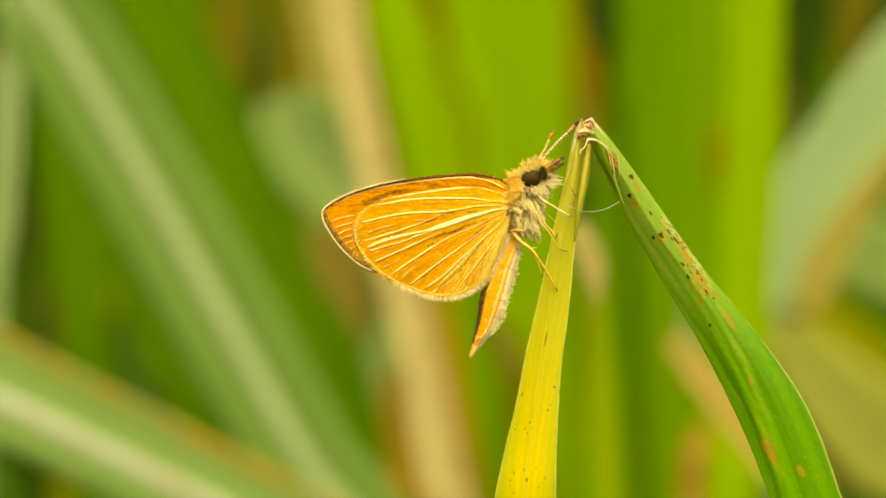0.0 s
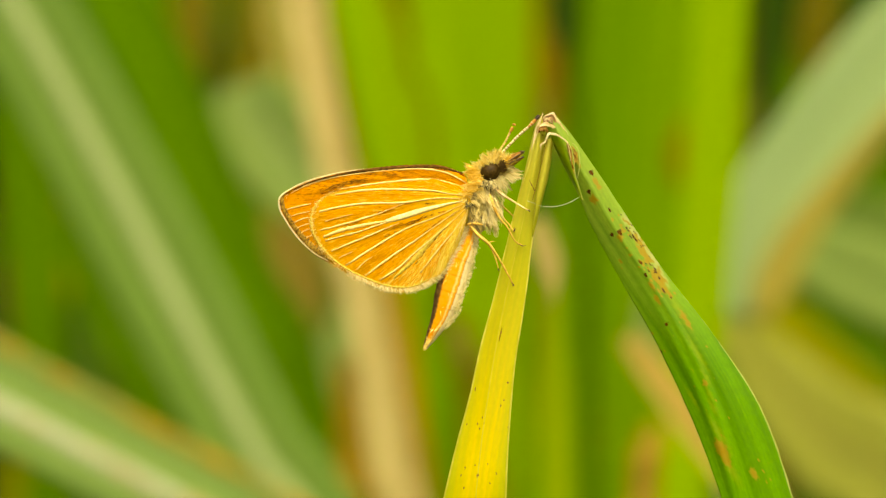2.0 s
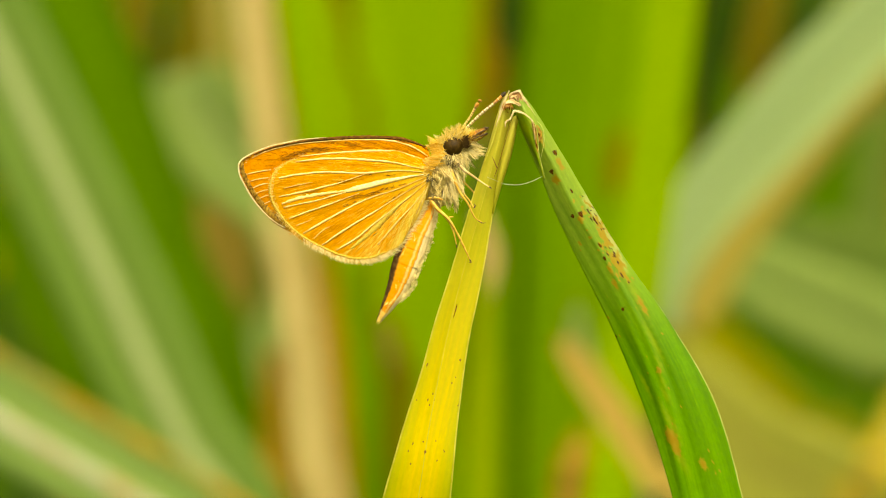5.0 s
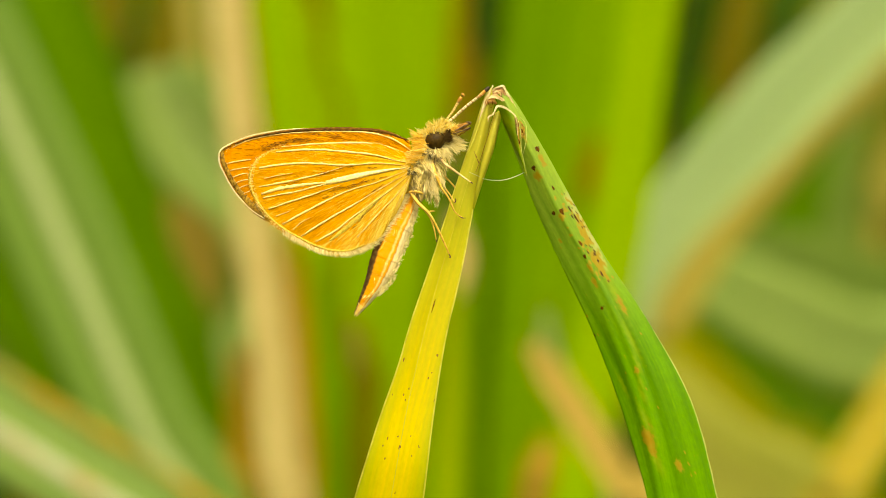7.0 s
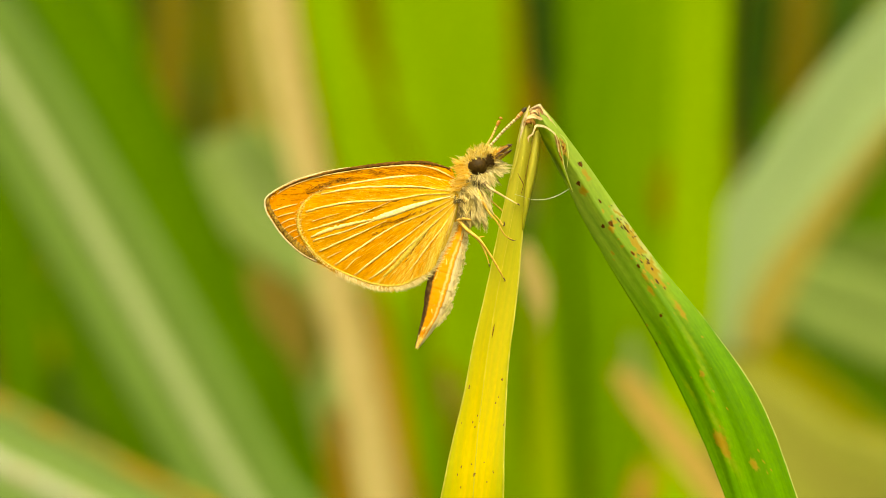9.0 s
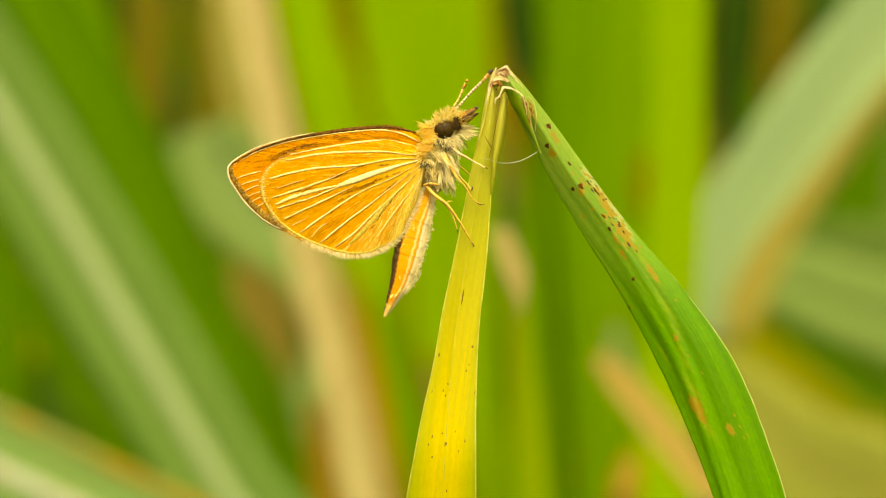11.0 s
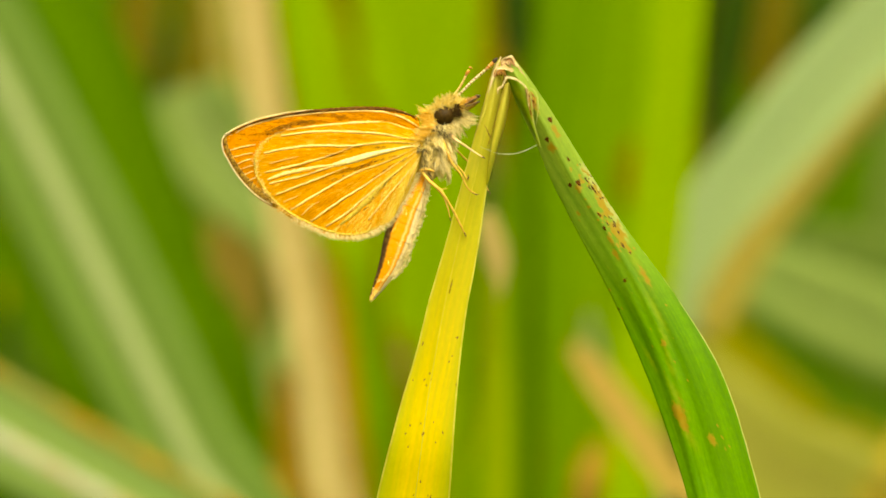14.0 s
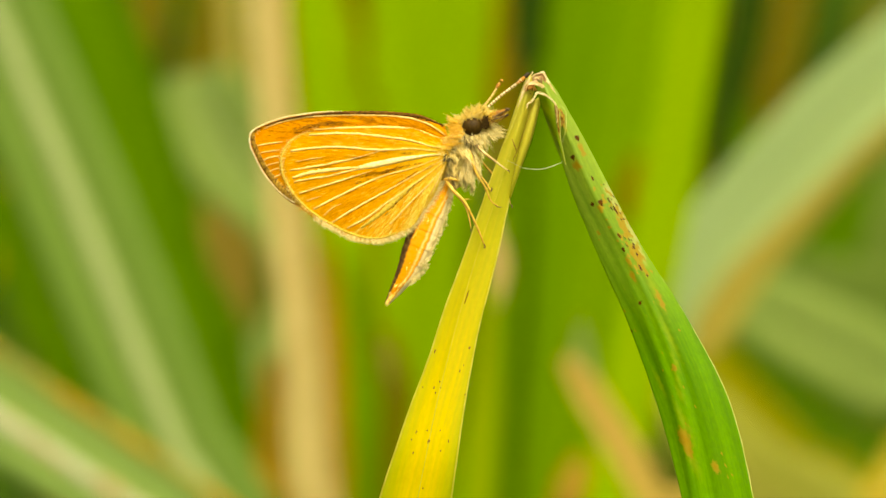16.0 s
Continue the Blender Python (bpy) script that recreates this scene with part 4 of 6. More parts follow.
def leaf_spot(c, length, width, lean, material, leaves, seed, lift=0.012):
    """A sunken or raised spot on a leaf: an uneven disc that follows the surface."""
    rnd = random.Random(seed)
    bm = bmesh.new()
    ring, mid = [], on_leaf(c[0], c[1], leaves, lift + 0.012)
    if mid is None:
        return
    ca, sa = math.cos(radians(lean)), math.sin(radians(lean))
    for k in range(12):
        a = 2 * math.pi * k / 12
        r = rnd.uniform(0.82, 1.12)
        u, v = math.cos(a) * length / 2 * r, math.sin(a) * width / 2 * r
        q = on_leaf(c[0] + u * ca - v * sa, c[1] + u * sa + v * ca, leaves, lift * 0.6)
        ring.append(q if q is not None else mid.copy())
    vs, m = [bm.verts.new(q) for q in ring], bm.verts.new(mid)
    for k in range(12):
        bm.faces.new((vs[k], vs[(k + 1) % 12], m))
    part("leaf_spot", bm, material, leaves[0])


# rust and fading in the skin of the hanging part: rust marks with (place, length, width), dark cores, tiny pits
RUST_MARKS = [
    ((7.097, 555.618), 0.62, 0.20), ((6.936, 554.865), 0.42, 0.30), ((7.823, 553.861), 0.2, 0.1), ((8.217, 553.008), 0.36, 0.24),
    ((8.223, 551.877), 0.2, 0.14), ((6.015, 556.886), 0.95, 0.22), ((9.728, 550.694), 0.5, 0.16), ((10.113, 550.738), 0.3, 0.12),
    ((9.976, 550.042), 0.55, 0.15), ((11.353, 549.086), 0.95, 0.18), ((12.282, 546.010), 0.3, 0.22), ((13.102, 542.761), 1.0, 0.42),
    ((13.335, 542.232), 0.6, 0.28), ((14.649, 541.592), 0.55, 0.26), ((14.513, 541.770), 0.2, 0.12)]
CORE_MARKS = [
    ((6.848, 556.129), 0.36, 0.17), ((6.727, 555.203), 0.30, 0.17), ((7.715, 554.345), 0.22, 0.13), ((8.191, 553.257), 0.32, 0.26),
    ((7.817, 553.165), 0.28, 0.13), ((9.173, 551.823), 0.3, 0.14), ((8.904, 553.010), 0.55, 0.10), ((9.449, 551.194), 0.25, 0.13),
    ((6.071, 556.890), 0.35, 0.13), ((9.443, 551.224), 0.26, 0.13), ((10.439, 548.844), 0.2, 0.16), ((10.149, 547.541), 0.24, 0.13)]
rng = random.Random(11)
A, B = Vector((8.404, 554.094)), Vector((10.543, 550.414))
for k in range(60):
    c = A.lerp(B, rng.random()) + Vector((rng.gauss(-0.15, 0.25), rng.gauss(-0.1, 0.18)))
    (CORE_MARKS if rng.random() < 0.4 else RUST_MARKS).append(((c.x, c.y), rng.uniform(0.08, 0.30), rng.uniform(0.05, 0.11)))
for k in range(14):
    c = A.lerp(B, rng.uniform(0.2, 1.15)) + Vector((rng.gauss(-0.1, 0.08), rng.gauss(0, 0.1)))
    RUST_MARKS.append(((c.x, c.y), rng.uniform(0.3, 0.8), rng.uniform(0.10, 0.2)))
A, B = Vector((9.145, 552.016)), Vector((15.546, 541.049))
for k in range(44):
    c = A.lerp(B, rng.random()) + Vector((rng.gauss(-0.4, 0.9), 0))
    RUST_MARKS.append(((c.x, c.y), rng.uniform(0.05, 0.14), rng.uniform(0.04, 0.07)))
FADE_MARKS = [((12.289, 546.359), 1.2, 0.22), ((12.659, 544.866), 1.0, 0.26), ((11.706, 545.236), 1.3, 0.18), ((12.497, 545.481), 1.0, 0.2), ((13.553, 541.790), 1.8, 0.4), ((11.013, 549.531), 2.6, 0.35),
              ((11.928, 547.415), 2.4, 0.3), ((12.980, 543.549), 2.2, 0.35), ((10.170, 550.946), 2.2, 0.4)]
A, B = Vector((8.53, 553.90)), Vector((10.29, 551.07))
STRAW_MARKS = []
for k in range(12):
    c = A.lerp(B, k / 11) + Vector((rng.gauss(0, 0.08), rng.gauss(0, 0.05)))
    STRAW_MARKS.append(((c.x, c.y), rng.uniform(0.6, 1.1), rng.uniform(0.25, 0.42)))
    CORE_MARKS.append(((c.x + rng.gauss(0, 0.12), c.y), rng.uniform(0.10, 0.3), rng.uniform(0.05, 0.09)))
    RUST_MARKS.append(((c.x + rng.gauss(0, 0.12), c.y + rng.gauss(0, 0.1)), rng.uniform(0.1, 0.25), rng.uniform(0.05, 0.09)))
me = hanging.data
co = np.empty(len(me.vertices) * 3)
me.vertices.foreach_get("co", co)
co = (co.reshape(-1, 3) + np.array(hanging.matrix_world.translation)) * 1000
px = co[:, 0] + 0.03 * np.sin(co[:, 2] * 19 + co[:, 0] * 7) + 0.015 * np.sin(co[:, 2] * 43 - co[:, 0] * 31)
pz = co[:, 2] + 0.03 * np.sin(co[:, 0] * 23 - co[:, 2] * 5)
ca, sa = math.cos(radians(-59)), math.sin(radians(-59))
for layer, marks in (("rust", RUST_MARKS), ("core", CORE_MARKS), ("fade", FADE_MARKS), ("straw", STRAW_MARKS)):
    value = np.zeros(len(co))
    for (mx, mz), ln, wd in marks:
        u, v = (px - mx) * ca + (pz - mz) * sa, (pz - mz) * ca - (px - mx) * sa
        value = np.maximum(value, 1.1 * np.exp(-((u / (ln * 0.62)) ** 2 + (v / (wd * 0.62)) ** 2)))
    me.attributes.new(layer, "FLOAT", "POINT").data.foreach_set("value", value)
spot_id = 100
for c, ln, wd in CORE_MARKS[:11]:
    spot_id += 1
    leaf_spot(c, ln * 0.85, wd * 0.62, -58, RUST_DARK, [hanging], spot_id)
for pts, wide in (([(4.319, -0.750, 558.197), (4.351, -0.750, 558.119), (4.383, -0.750, 558.041)], 0.07), ([(4.556, -0.750, 558.240), (4.564, -0.750, 558.134), (4.569, -0.750, 558.054)], 0.06), ([(4.495, -0.750, 557.968), (4.497, -0.750, 557.942), (4.499, -0.750, 557.915)], 0.04), ([(6.020, -1.200, 557.000), (6.054, -1.200, 556.895), (6.060, -1.200, 556.816)], 0.07), ([(5.894, -1.200, 556.510), (5.928, -1.200, 556.406), (5.964, -1.200, 556.275)], 0.05)):
    part("dark_dot", sheet(blade_rows(pts, [wide * 0.5, wide, wide * 0.5], 10, 0.2, 10, 5, 0.8, wide * 300), 0.02), RUST_DARK, bent_leaf, "dark red-brown dot")
for c, ln, wd in (((2.453, 548.364), 0.75, 0.045), ((2.477, 548.472), 0.2, 0.08), ((2.804, 546.060), 0.13, 0.11), ((2.455, 544.952), 0.12, 0.07), ((1.342, 544.077), 0.13, 0.06), ((1.435, 543.837), 0.12, 0.06),
                  ((1.213, 542.087), 0.09, 0.07), ((1.332, 541.586), 0.26, 0.10), ((0.669, 541.005), 0.12, 0.07), ((2.602, 545.220), 0.08, 0.05), ((1.920, 541.227), 0.1, 0.05), ((0.822, 544.067), 0.12, 0.04)):
    spot_id += 1
    leaf_spot(c, ln, wd, 78, RUST_DARK if ln > 0.5 else STAIN_M, [lower], spot_id)
specks = random.Random(77)
for k in range(13):
    z = 538.4 + 8.0 * specks.random() ** 1.3
    x = 1.35 + (z - 541) * 0.16 + specks.uniform(-1.0, 1.1)
    spot_id += 1
    leaf_spot((x, z), specks.uniform(0.07, 0.24), specks.uniform(0.03, 0.06), 78 + specks.gauss(0, 6), STAIN_M, [lower], spot_id)
thread = part("silk_thread", tube([(3.671, -0.550, 554.819), (4.003, -0.550, 554.703), (4.525, -0.550, 554.527), (5.173, -0.550, 554.527), (5.718, -0.550, 554.685), (6.209, -0.550, 554.942), (6.359, -0.550, 555.054)], [0.006, 0.008, 0.011, 0.014, 0.016, 0.016, 0.011], 40, 6), SILK, at=(4.003, -0.550, 554.703))
tagged(thread, "fine white silk thread hanging between two leaf parts", "silk thread")

# ---- the butterfly ----
def wing_material(name, dark, mid_tone, light, toward_base, hind):
    """Scaled wing membrane: fine rows of scales along the wing, paler toward the base and the hind edge."""
    m, n, l, bs = nodes_of(name)
    tc = n.new("ShaderNodeTexCoord")
    uv = tc.outputs["UV"]
    sep = n.new("ShaderNodeSeparateXYZ")
    l.new(uv, sep.inputs["Vector"])
    streak = noise_tex(n, l, uv, 1.0, 5, 0.7, (9.0, 0.9, 1))
    scales = noise_tex(n, l, tc.outputs["Object"], 9000, 3, 0.7)
    cloud = noise_tex(n, l, tc.outputs["Object"], 700, 3, 0.6)
    col = ramp(n, l, streak, [(0.28, dark), (0.5, mid_tone), (0.75, light)])
    col = mix(n, l, ramp(n, l, cloud, [(0.4, (0, 0, 0)), (0.7, (0.5, 0.5, 0.5))]), col, light)
    div = n.new("ShaderNodeMath")
    div.operation, div.inputs[1].default_value = "DIVIDE", 9.0
    l.new(sep.outputs["Y"], div.inputs[0])
    col = mix(n, l, ramp(n, l, div.outputs[0], [(0.05, (0.85, 0.85, 0.85)), (0.55, (0, 0, 0))]), col, toward_base)
    col = mix(n, l, ramp(n, l, div.outputs[0], [(0.90, (0, 0, 0)), (1.0, (0.45, 0.45, 0.45))]), col, toward_base)
    div2 = n.new("ShaderNodeMath")
    div2.operation, div2.inputs[1].default_value = "DIVIDE", 9.6
    l.new(sep.outputs["X"], div2.inputs[0])
    col = mix(n, l, ramp(n, l, div2.outputs[0], [(0.62, (0, 0, 0)), (0.80, (0.75, 0.75, 0.75)), (1.0, (1, 1, 1))]), col, mix(n, l, streak, hind, light))
    col = mix(n, l, 1.0, col, ramp(n, l, scales, [(0.3, (0.78, 0.74, 0.7)), (0.7, (1.12, 1.12, 1.12))]), "MULTIPLY")
    l.new(col, bs.inputs["Base Color"])
    bs.inputs["Roughness"].default_value, bs.inputs["Specular IOR Level"].default_value = 0.7, 0.1
    l.new(bump(n, l, mix(n, l, 0.5, streak, scales), 0.6, 0.00003), bs.inputs["Normal"])
    tr = n.new("ShaderNodeBsdfTranslucent")
    l.new(col, tr.inputs["Color"])
    mx = n.new("ShaderNodeMixShader")
    mx.inputs["Fac"].default_value = 0.2
    l.new(bs.outputs["BSDF"], mx.inputs[1])
    l.new(tr.outputs["BSDF"], mx.inputs[2])
    l.new(mx.outputs["Shader"], n["Material Output"].inputs["Surface"])
    return m


def abdomen_material():
    """Lengthwise stripes round the abdomen: dark back, orange flank, tan line, cream belly."""
    m, n, l, bs = nodes_of("striped_abdomen")
    tc = n.new("ShaderNodeTexCoord")
    uv = tc.outputs["UV"]
    sep = n.new("ShaderNodeSeparateXYZ")
    l.new(uv, sep.inputs["Vector"])
    wob = noise_tex(n, l, uv, 1.0, 3, 0.6, (6, 26, 1))
    add = n.new("ShaderNodeMath")
    add.operation, add.inputs[1].default_value = "MULTIPLY_ADD", 0.05
    l.new(wob, add.inputs[0])
    l.new(sep.outputs["X"], add.inputs[2])
    cream, orange, tan, dark = (0.70, 0.60, 0.34), (0.72, 0.28, 0.005), (0.68, 0.48, 0.15), (0.05, 0.02, 0.005)
    col = ramp(n, l, add.outputs[0], [(0.02, cream), (0.135, cream), (0.142, (0.50, 0.38, 0.16)), (0.15, cream), (0.185, cream), (0.193, (0.36, 0.16, 0.01)),
                                      (0.205, orange), (0.218, orange), (0.224, tan), (0.243, tan), (0.251, orange), (0.36, orange), (0.39, dark), (0.57, dark), (0.61, orange), (0.98, cream)])
    col = mix(n, l, ramp(n, l, noise_tex(n, l, tc.outputs["Object"], 5000, 4, 0.7), [(0.4, (0, 0, 0)), (0.8, (0.15, 0.15, 0.15))]), col, (0.80, 0.55, 0.12))
    bs.inputs["Roughness"].default_value, bs.inputs["Specular IOR Level"].default_value = 0.7, 0.2
    seg = n.new("ShaderNodeTexWave")
    seg.wave_type, seg.bands_direction, seg.wave_profile = "BANDS", "Y", "SAW"
    seg.inputs["Scale"].default_value, seg.inputs["Distortion"].default_value = 2.4, 0.6
    l.new(uv, seg.inputs["Vector"])
    col = mix(n, l, 1.0, col, ramp(n, l, seg.outputs["Fac"], [(0.0, (0.88, 0.84, 0.78)), (0.08, (1.0, 1.0, 1.0)), (0.9, (1.02, 1.02, 1.02))]), "MULTIPLY")
    l.new(col, bs.inputs["Base Color"])
    l.new(bump(n, l, mix(n, l, 0.35, seg.outputs["Color"], wob), 0.6, 0.00006), bs.inputs["Normal"])
    return m


FORE_M = wing_material("forewing_scales", (0.54, 0.18, 0.004), (0.72, 0.26, 0.006), (0.80, 0.36, 0.012), (0.74, 0.32, 0.01), (0.72, 0.32, 0.015))
HIND_M = wing_material("hindwing_scales", (0.54, 0.20, 0.003), (0.70, 0.285, 0.005), (0.80, 0.40, 0.013), (0.82, 0.55, 0.04), (0.76, 0.58, 0.09))
ABDOMEN_M = abdomen_material()
VEIN_M = plain_material("pale_vein", (0.80, 0.50, 0.11), (0.88, 0.69, 0.29), 0.7, 9000, 0.2)
RAY_M = plain_material("cream_ray", (0.76, 0.50, 0.12), (0.90, 0.78, 0.42), 0.65, 7000, 0.3)
BROWN_RIM = plain_material("brown_mottled_margin", (0.07, 0.032, 0.003), (0.42, 0.25, 0.04), 0.8, 9000, 0.4, 0, 0.1)
RIM_PALE = plain_material("cream_rim", (0.72, 0.56, 0.24), (0.90, 0.80, 0.50), 0.8, 9000, 0.2)
FOLD_TAN = plain_material("olive_tan_fold", (0.46, 0.33, 0.03), (0.74, 0.54, 0.09), 0.8, 9000, 0.4)
SHAFT_M = plain_material("brown_antenna_shaft", (0.22, 0.11, 0.02), (0.42, 0.24, 0.06), 0.6, 5000, 0.2)
RING_M = plain_material("cream_ring", (0.66, 0.52, 0.26), (0.84, 0.74, 0.48), 0.6, 5000, 0.2)
MARGIN_M = plain_material("dark_margin", (0.04, 0.018, 0.002), (0.17, 0.075, 0.010), 0.8, 7000, 0.3, 0, 0.1)
FRINGE_M = plain_material("tan_fringe", (0.80, 0.64, 0.28), (0.94, 0.82, 0.46), 0.8, 2500, 0.2, 0.2)
HAIR_CREAM = hair_material("cream_hair", (0.28, 0.22, 0.06), (0.84, 0.72, 0.33), (0.94, 0.87, 0.56))
HAIR_GOLD = hair_material("golden_hair", (0.46, 0.30, 0.03), (0.90, 0.71, 0.15), (0.95, 0.84, 0.40))
HAIR_OLIVE = hair_material("olive_hair", (0.14, 0.11, 0.03), (0.82, 0.67, 0.25), (0.94, 0.84, 0.48))
SKIN = plain_material("olive_skin", (0.36, 0.29, 0.09), (0.70, 0.57, 0.23), 0.7, 2600, 0.4)
EYE = plain_material("dark_eye", (0.022, 0.012, 0.002), (0.065, 0.036, 0.005), 0.5, 9000, 0.3, 0, 0.12)
PALE_LEG = plain_material("pale_leg", (0.64, 0.38, 0.14), (0.86, 0.68, 0.38), 0.5, 3000, 0.3)
LEG_M = plain_material("golden_leg", (0.58, 0.31, 0.03), (0.86, 0.56, 0.12), 0.5, 3000, 0.3)
CLAW_M = plain_material("dark_claw", (0.07, 0.04, 0.015), (0.16, 0.09, 0.03), 0.5, 3000, 0.2)
CLUB_M = plain_material("orange_club", (0.36, 0.12, 0.01), (0.66, 0.32, 0.05), 0.6, 9000, 0.2)
BLACK_M = plain_material("black_tip", (0.02, 0.012, 0.006), (0.05, 0.03, 0.012), 0.6, 3000, 0.2)
PALP_M = plain_material("rusty_palp", (0.16, 0.06, 0.006), (0.52, 0.25, 0.03), 0.7, 8000, 0.3)

skipper = thing("skipper_butterfly", (3.082, -0.100, 550.753), "small orange skipper butterfly with closed wings, clinging to the leaf", "butterfly")


def wing(name, base, ends, y0, y1, material, label, side=1):
    """A wing fans out from its base to its smooth margin; slightly cupped, with shallow folds between the veins."""
    line = [(v.x, v.z) for v in smooth_curve([(p[0], 0, p[1]) for p in ends], 121)]
    rs = np.linspace(0.02, 1, 26)

    def place(r, j):
        o = line[j]
        y = y0 + (y1 - y0) * r - 0.10 * math.sin(math.pi * r) + 0.034 * math.sin(j * 0.62) * r * (1 - 0.5 * r)
        return Vector((base[0] + (o[0] - base[0]) * r, y * side, base[1] + (o[1] - base[1]) * r))

    rows = [[place(r, j) for j in range(121)] for r in rs]
    uvs = [[(j * 0.08, r * 9) for j in range(121)] for r in rs]
    ob = part(name, sheet(rows, 0.03, uvs=uvs), material, skipper, label)
    return ob, place


FORE = [(0.754, 556.095), (-0.083, 556.394), (-1.384, 556.492), (-2.773, 556.444), (-4.255, 556.309), (-5.729, 556.056), (-6.705, 555.789), (-7.475, 555.436), (-8.047, 555.078), (-8.170, 554.729), (-8.091, 554.360), (-7.876, 553.974), (-7.634, 553.563), (-7.338, 553.155), (-7.019, 552.803), (-6.618, 552.430), (-6.225, 552.163), (-5.864, 551.974), (-5.455, 551.869), (-5.0, 552.15), (-4.245, 551.893), (-2.852, 551.892), (-0.531, 552.850), (0.702, 555.126)]
HIND = [(0.847, 555.475), (-0.036, 555.721), (-0.947, 555.945), (-2.234, 555.948), (-3.719, 555.763), (-4.701, 555.574), (-5.574, 555.262), (-6.243, 554.876), (-6.630, 554.292), (-6.699, 553.710), (-6.526, 553.096), (-6.109, 552.389), (-5.582, 551.819), (-4.851, 551.323), (-4.018, 550.924), (-3.190, 550.614), (-2.358, 550.513), (-1.571, 550.648), (-0.898, 550.984), (-0.310, 551.393), (0.026, 551.994), (0.443, 552.720), (0.861, 553.993), (0.980, 554.847)]
FORE_BASE, HIND_BASE = [(0.932, 555.540)][0], [(1.026, 555.050)][0]
fore, fore_at = wing("forewing", FORE_BASE, FORE, -0.45, -0.31, FORE_M, "orange forewing with a dark margin")
hind, hind_at = wing("hindwing", HIND_BASE, HIND, -0.78, -0.40, HIND_M, "yellow-orange hindwing with pale veins and a cream ray")
wing("forewing", FORE_BASE, [(x + 0.06, z - 0.10) for x, z in FORE], -0.45, -0.10, FORE_M, "orange forewing of the far side", -1)
wing("hindwing", HIND_BASE, [(x + 0.10, z - 0.02) for x, z in HIND], -0.78, -0.30, HIND_M, "yellow-orange hindwing of the far side", -1)


def on_wing(ob, x, z, lift):
    org = ob.matrix_world.translation
    hit, loc, nor, _ = ob.ray_cast(Vector((x, -40, z)) * 0.001 - org, Vector((0, 1, 0)))
    if hit:
        return (loc + org) * 1000 + Vector((0, -lift, 0))
    return None


def wing_line(name, ob, pts, widths, material, lift=0.012, count=26, ragged=0.0, seed=0, y_else=-0.35):
    """A low raised line on a wing, such as a vein: a flat bead that follows the surface."""
    line, ws = smooth_curve([(p[0], 0, p[1]) for p in pts], count), steps(widths, count)
    rows = []
    for i, c in enumerate(line):
        tan = (line[min(i + 1, count - 1)] - line[max(i - 1, 0)]).normalized()
        sd = Vector((-tan.z, 0, tan.x))
        row = []
        for u in (-1, -0.4, 0.4, 1):
            k = ws[i] / 2 * (1 + ragged * noise.noise(Vector((i * 0.9, u * 3, seed))))
            p = c + sd * (u * k)
            q = on_wing(ob, p.x, p.z, lift * (1.6 if abs(u) < 0.5 else 0.4))
            row.append(q if q is not None else Vector((p.x, y_else, p.z)))
        rows.append(row)
    return part(name, sheet(rows, 0.012), material, ob)


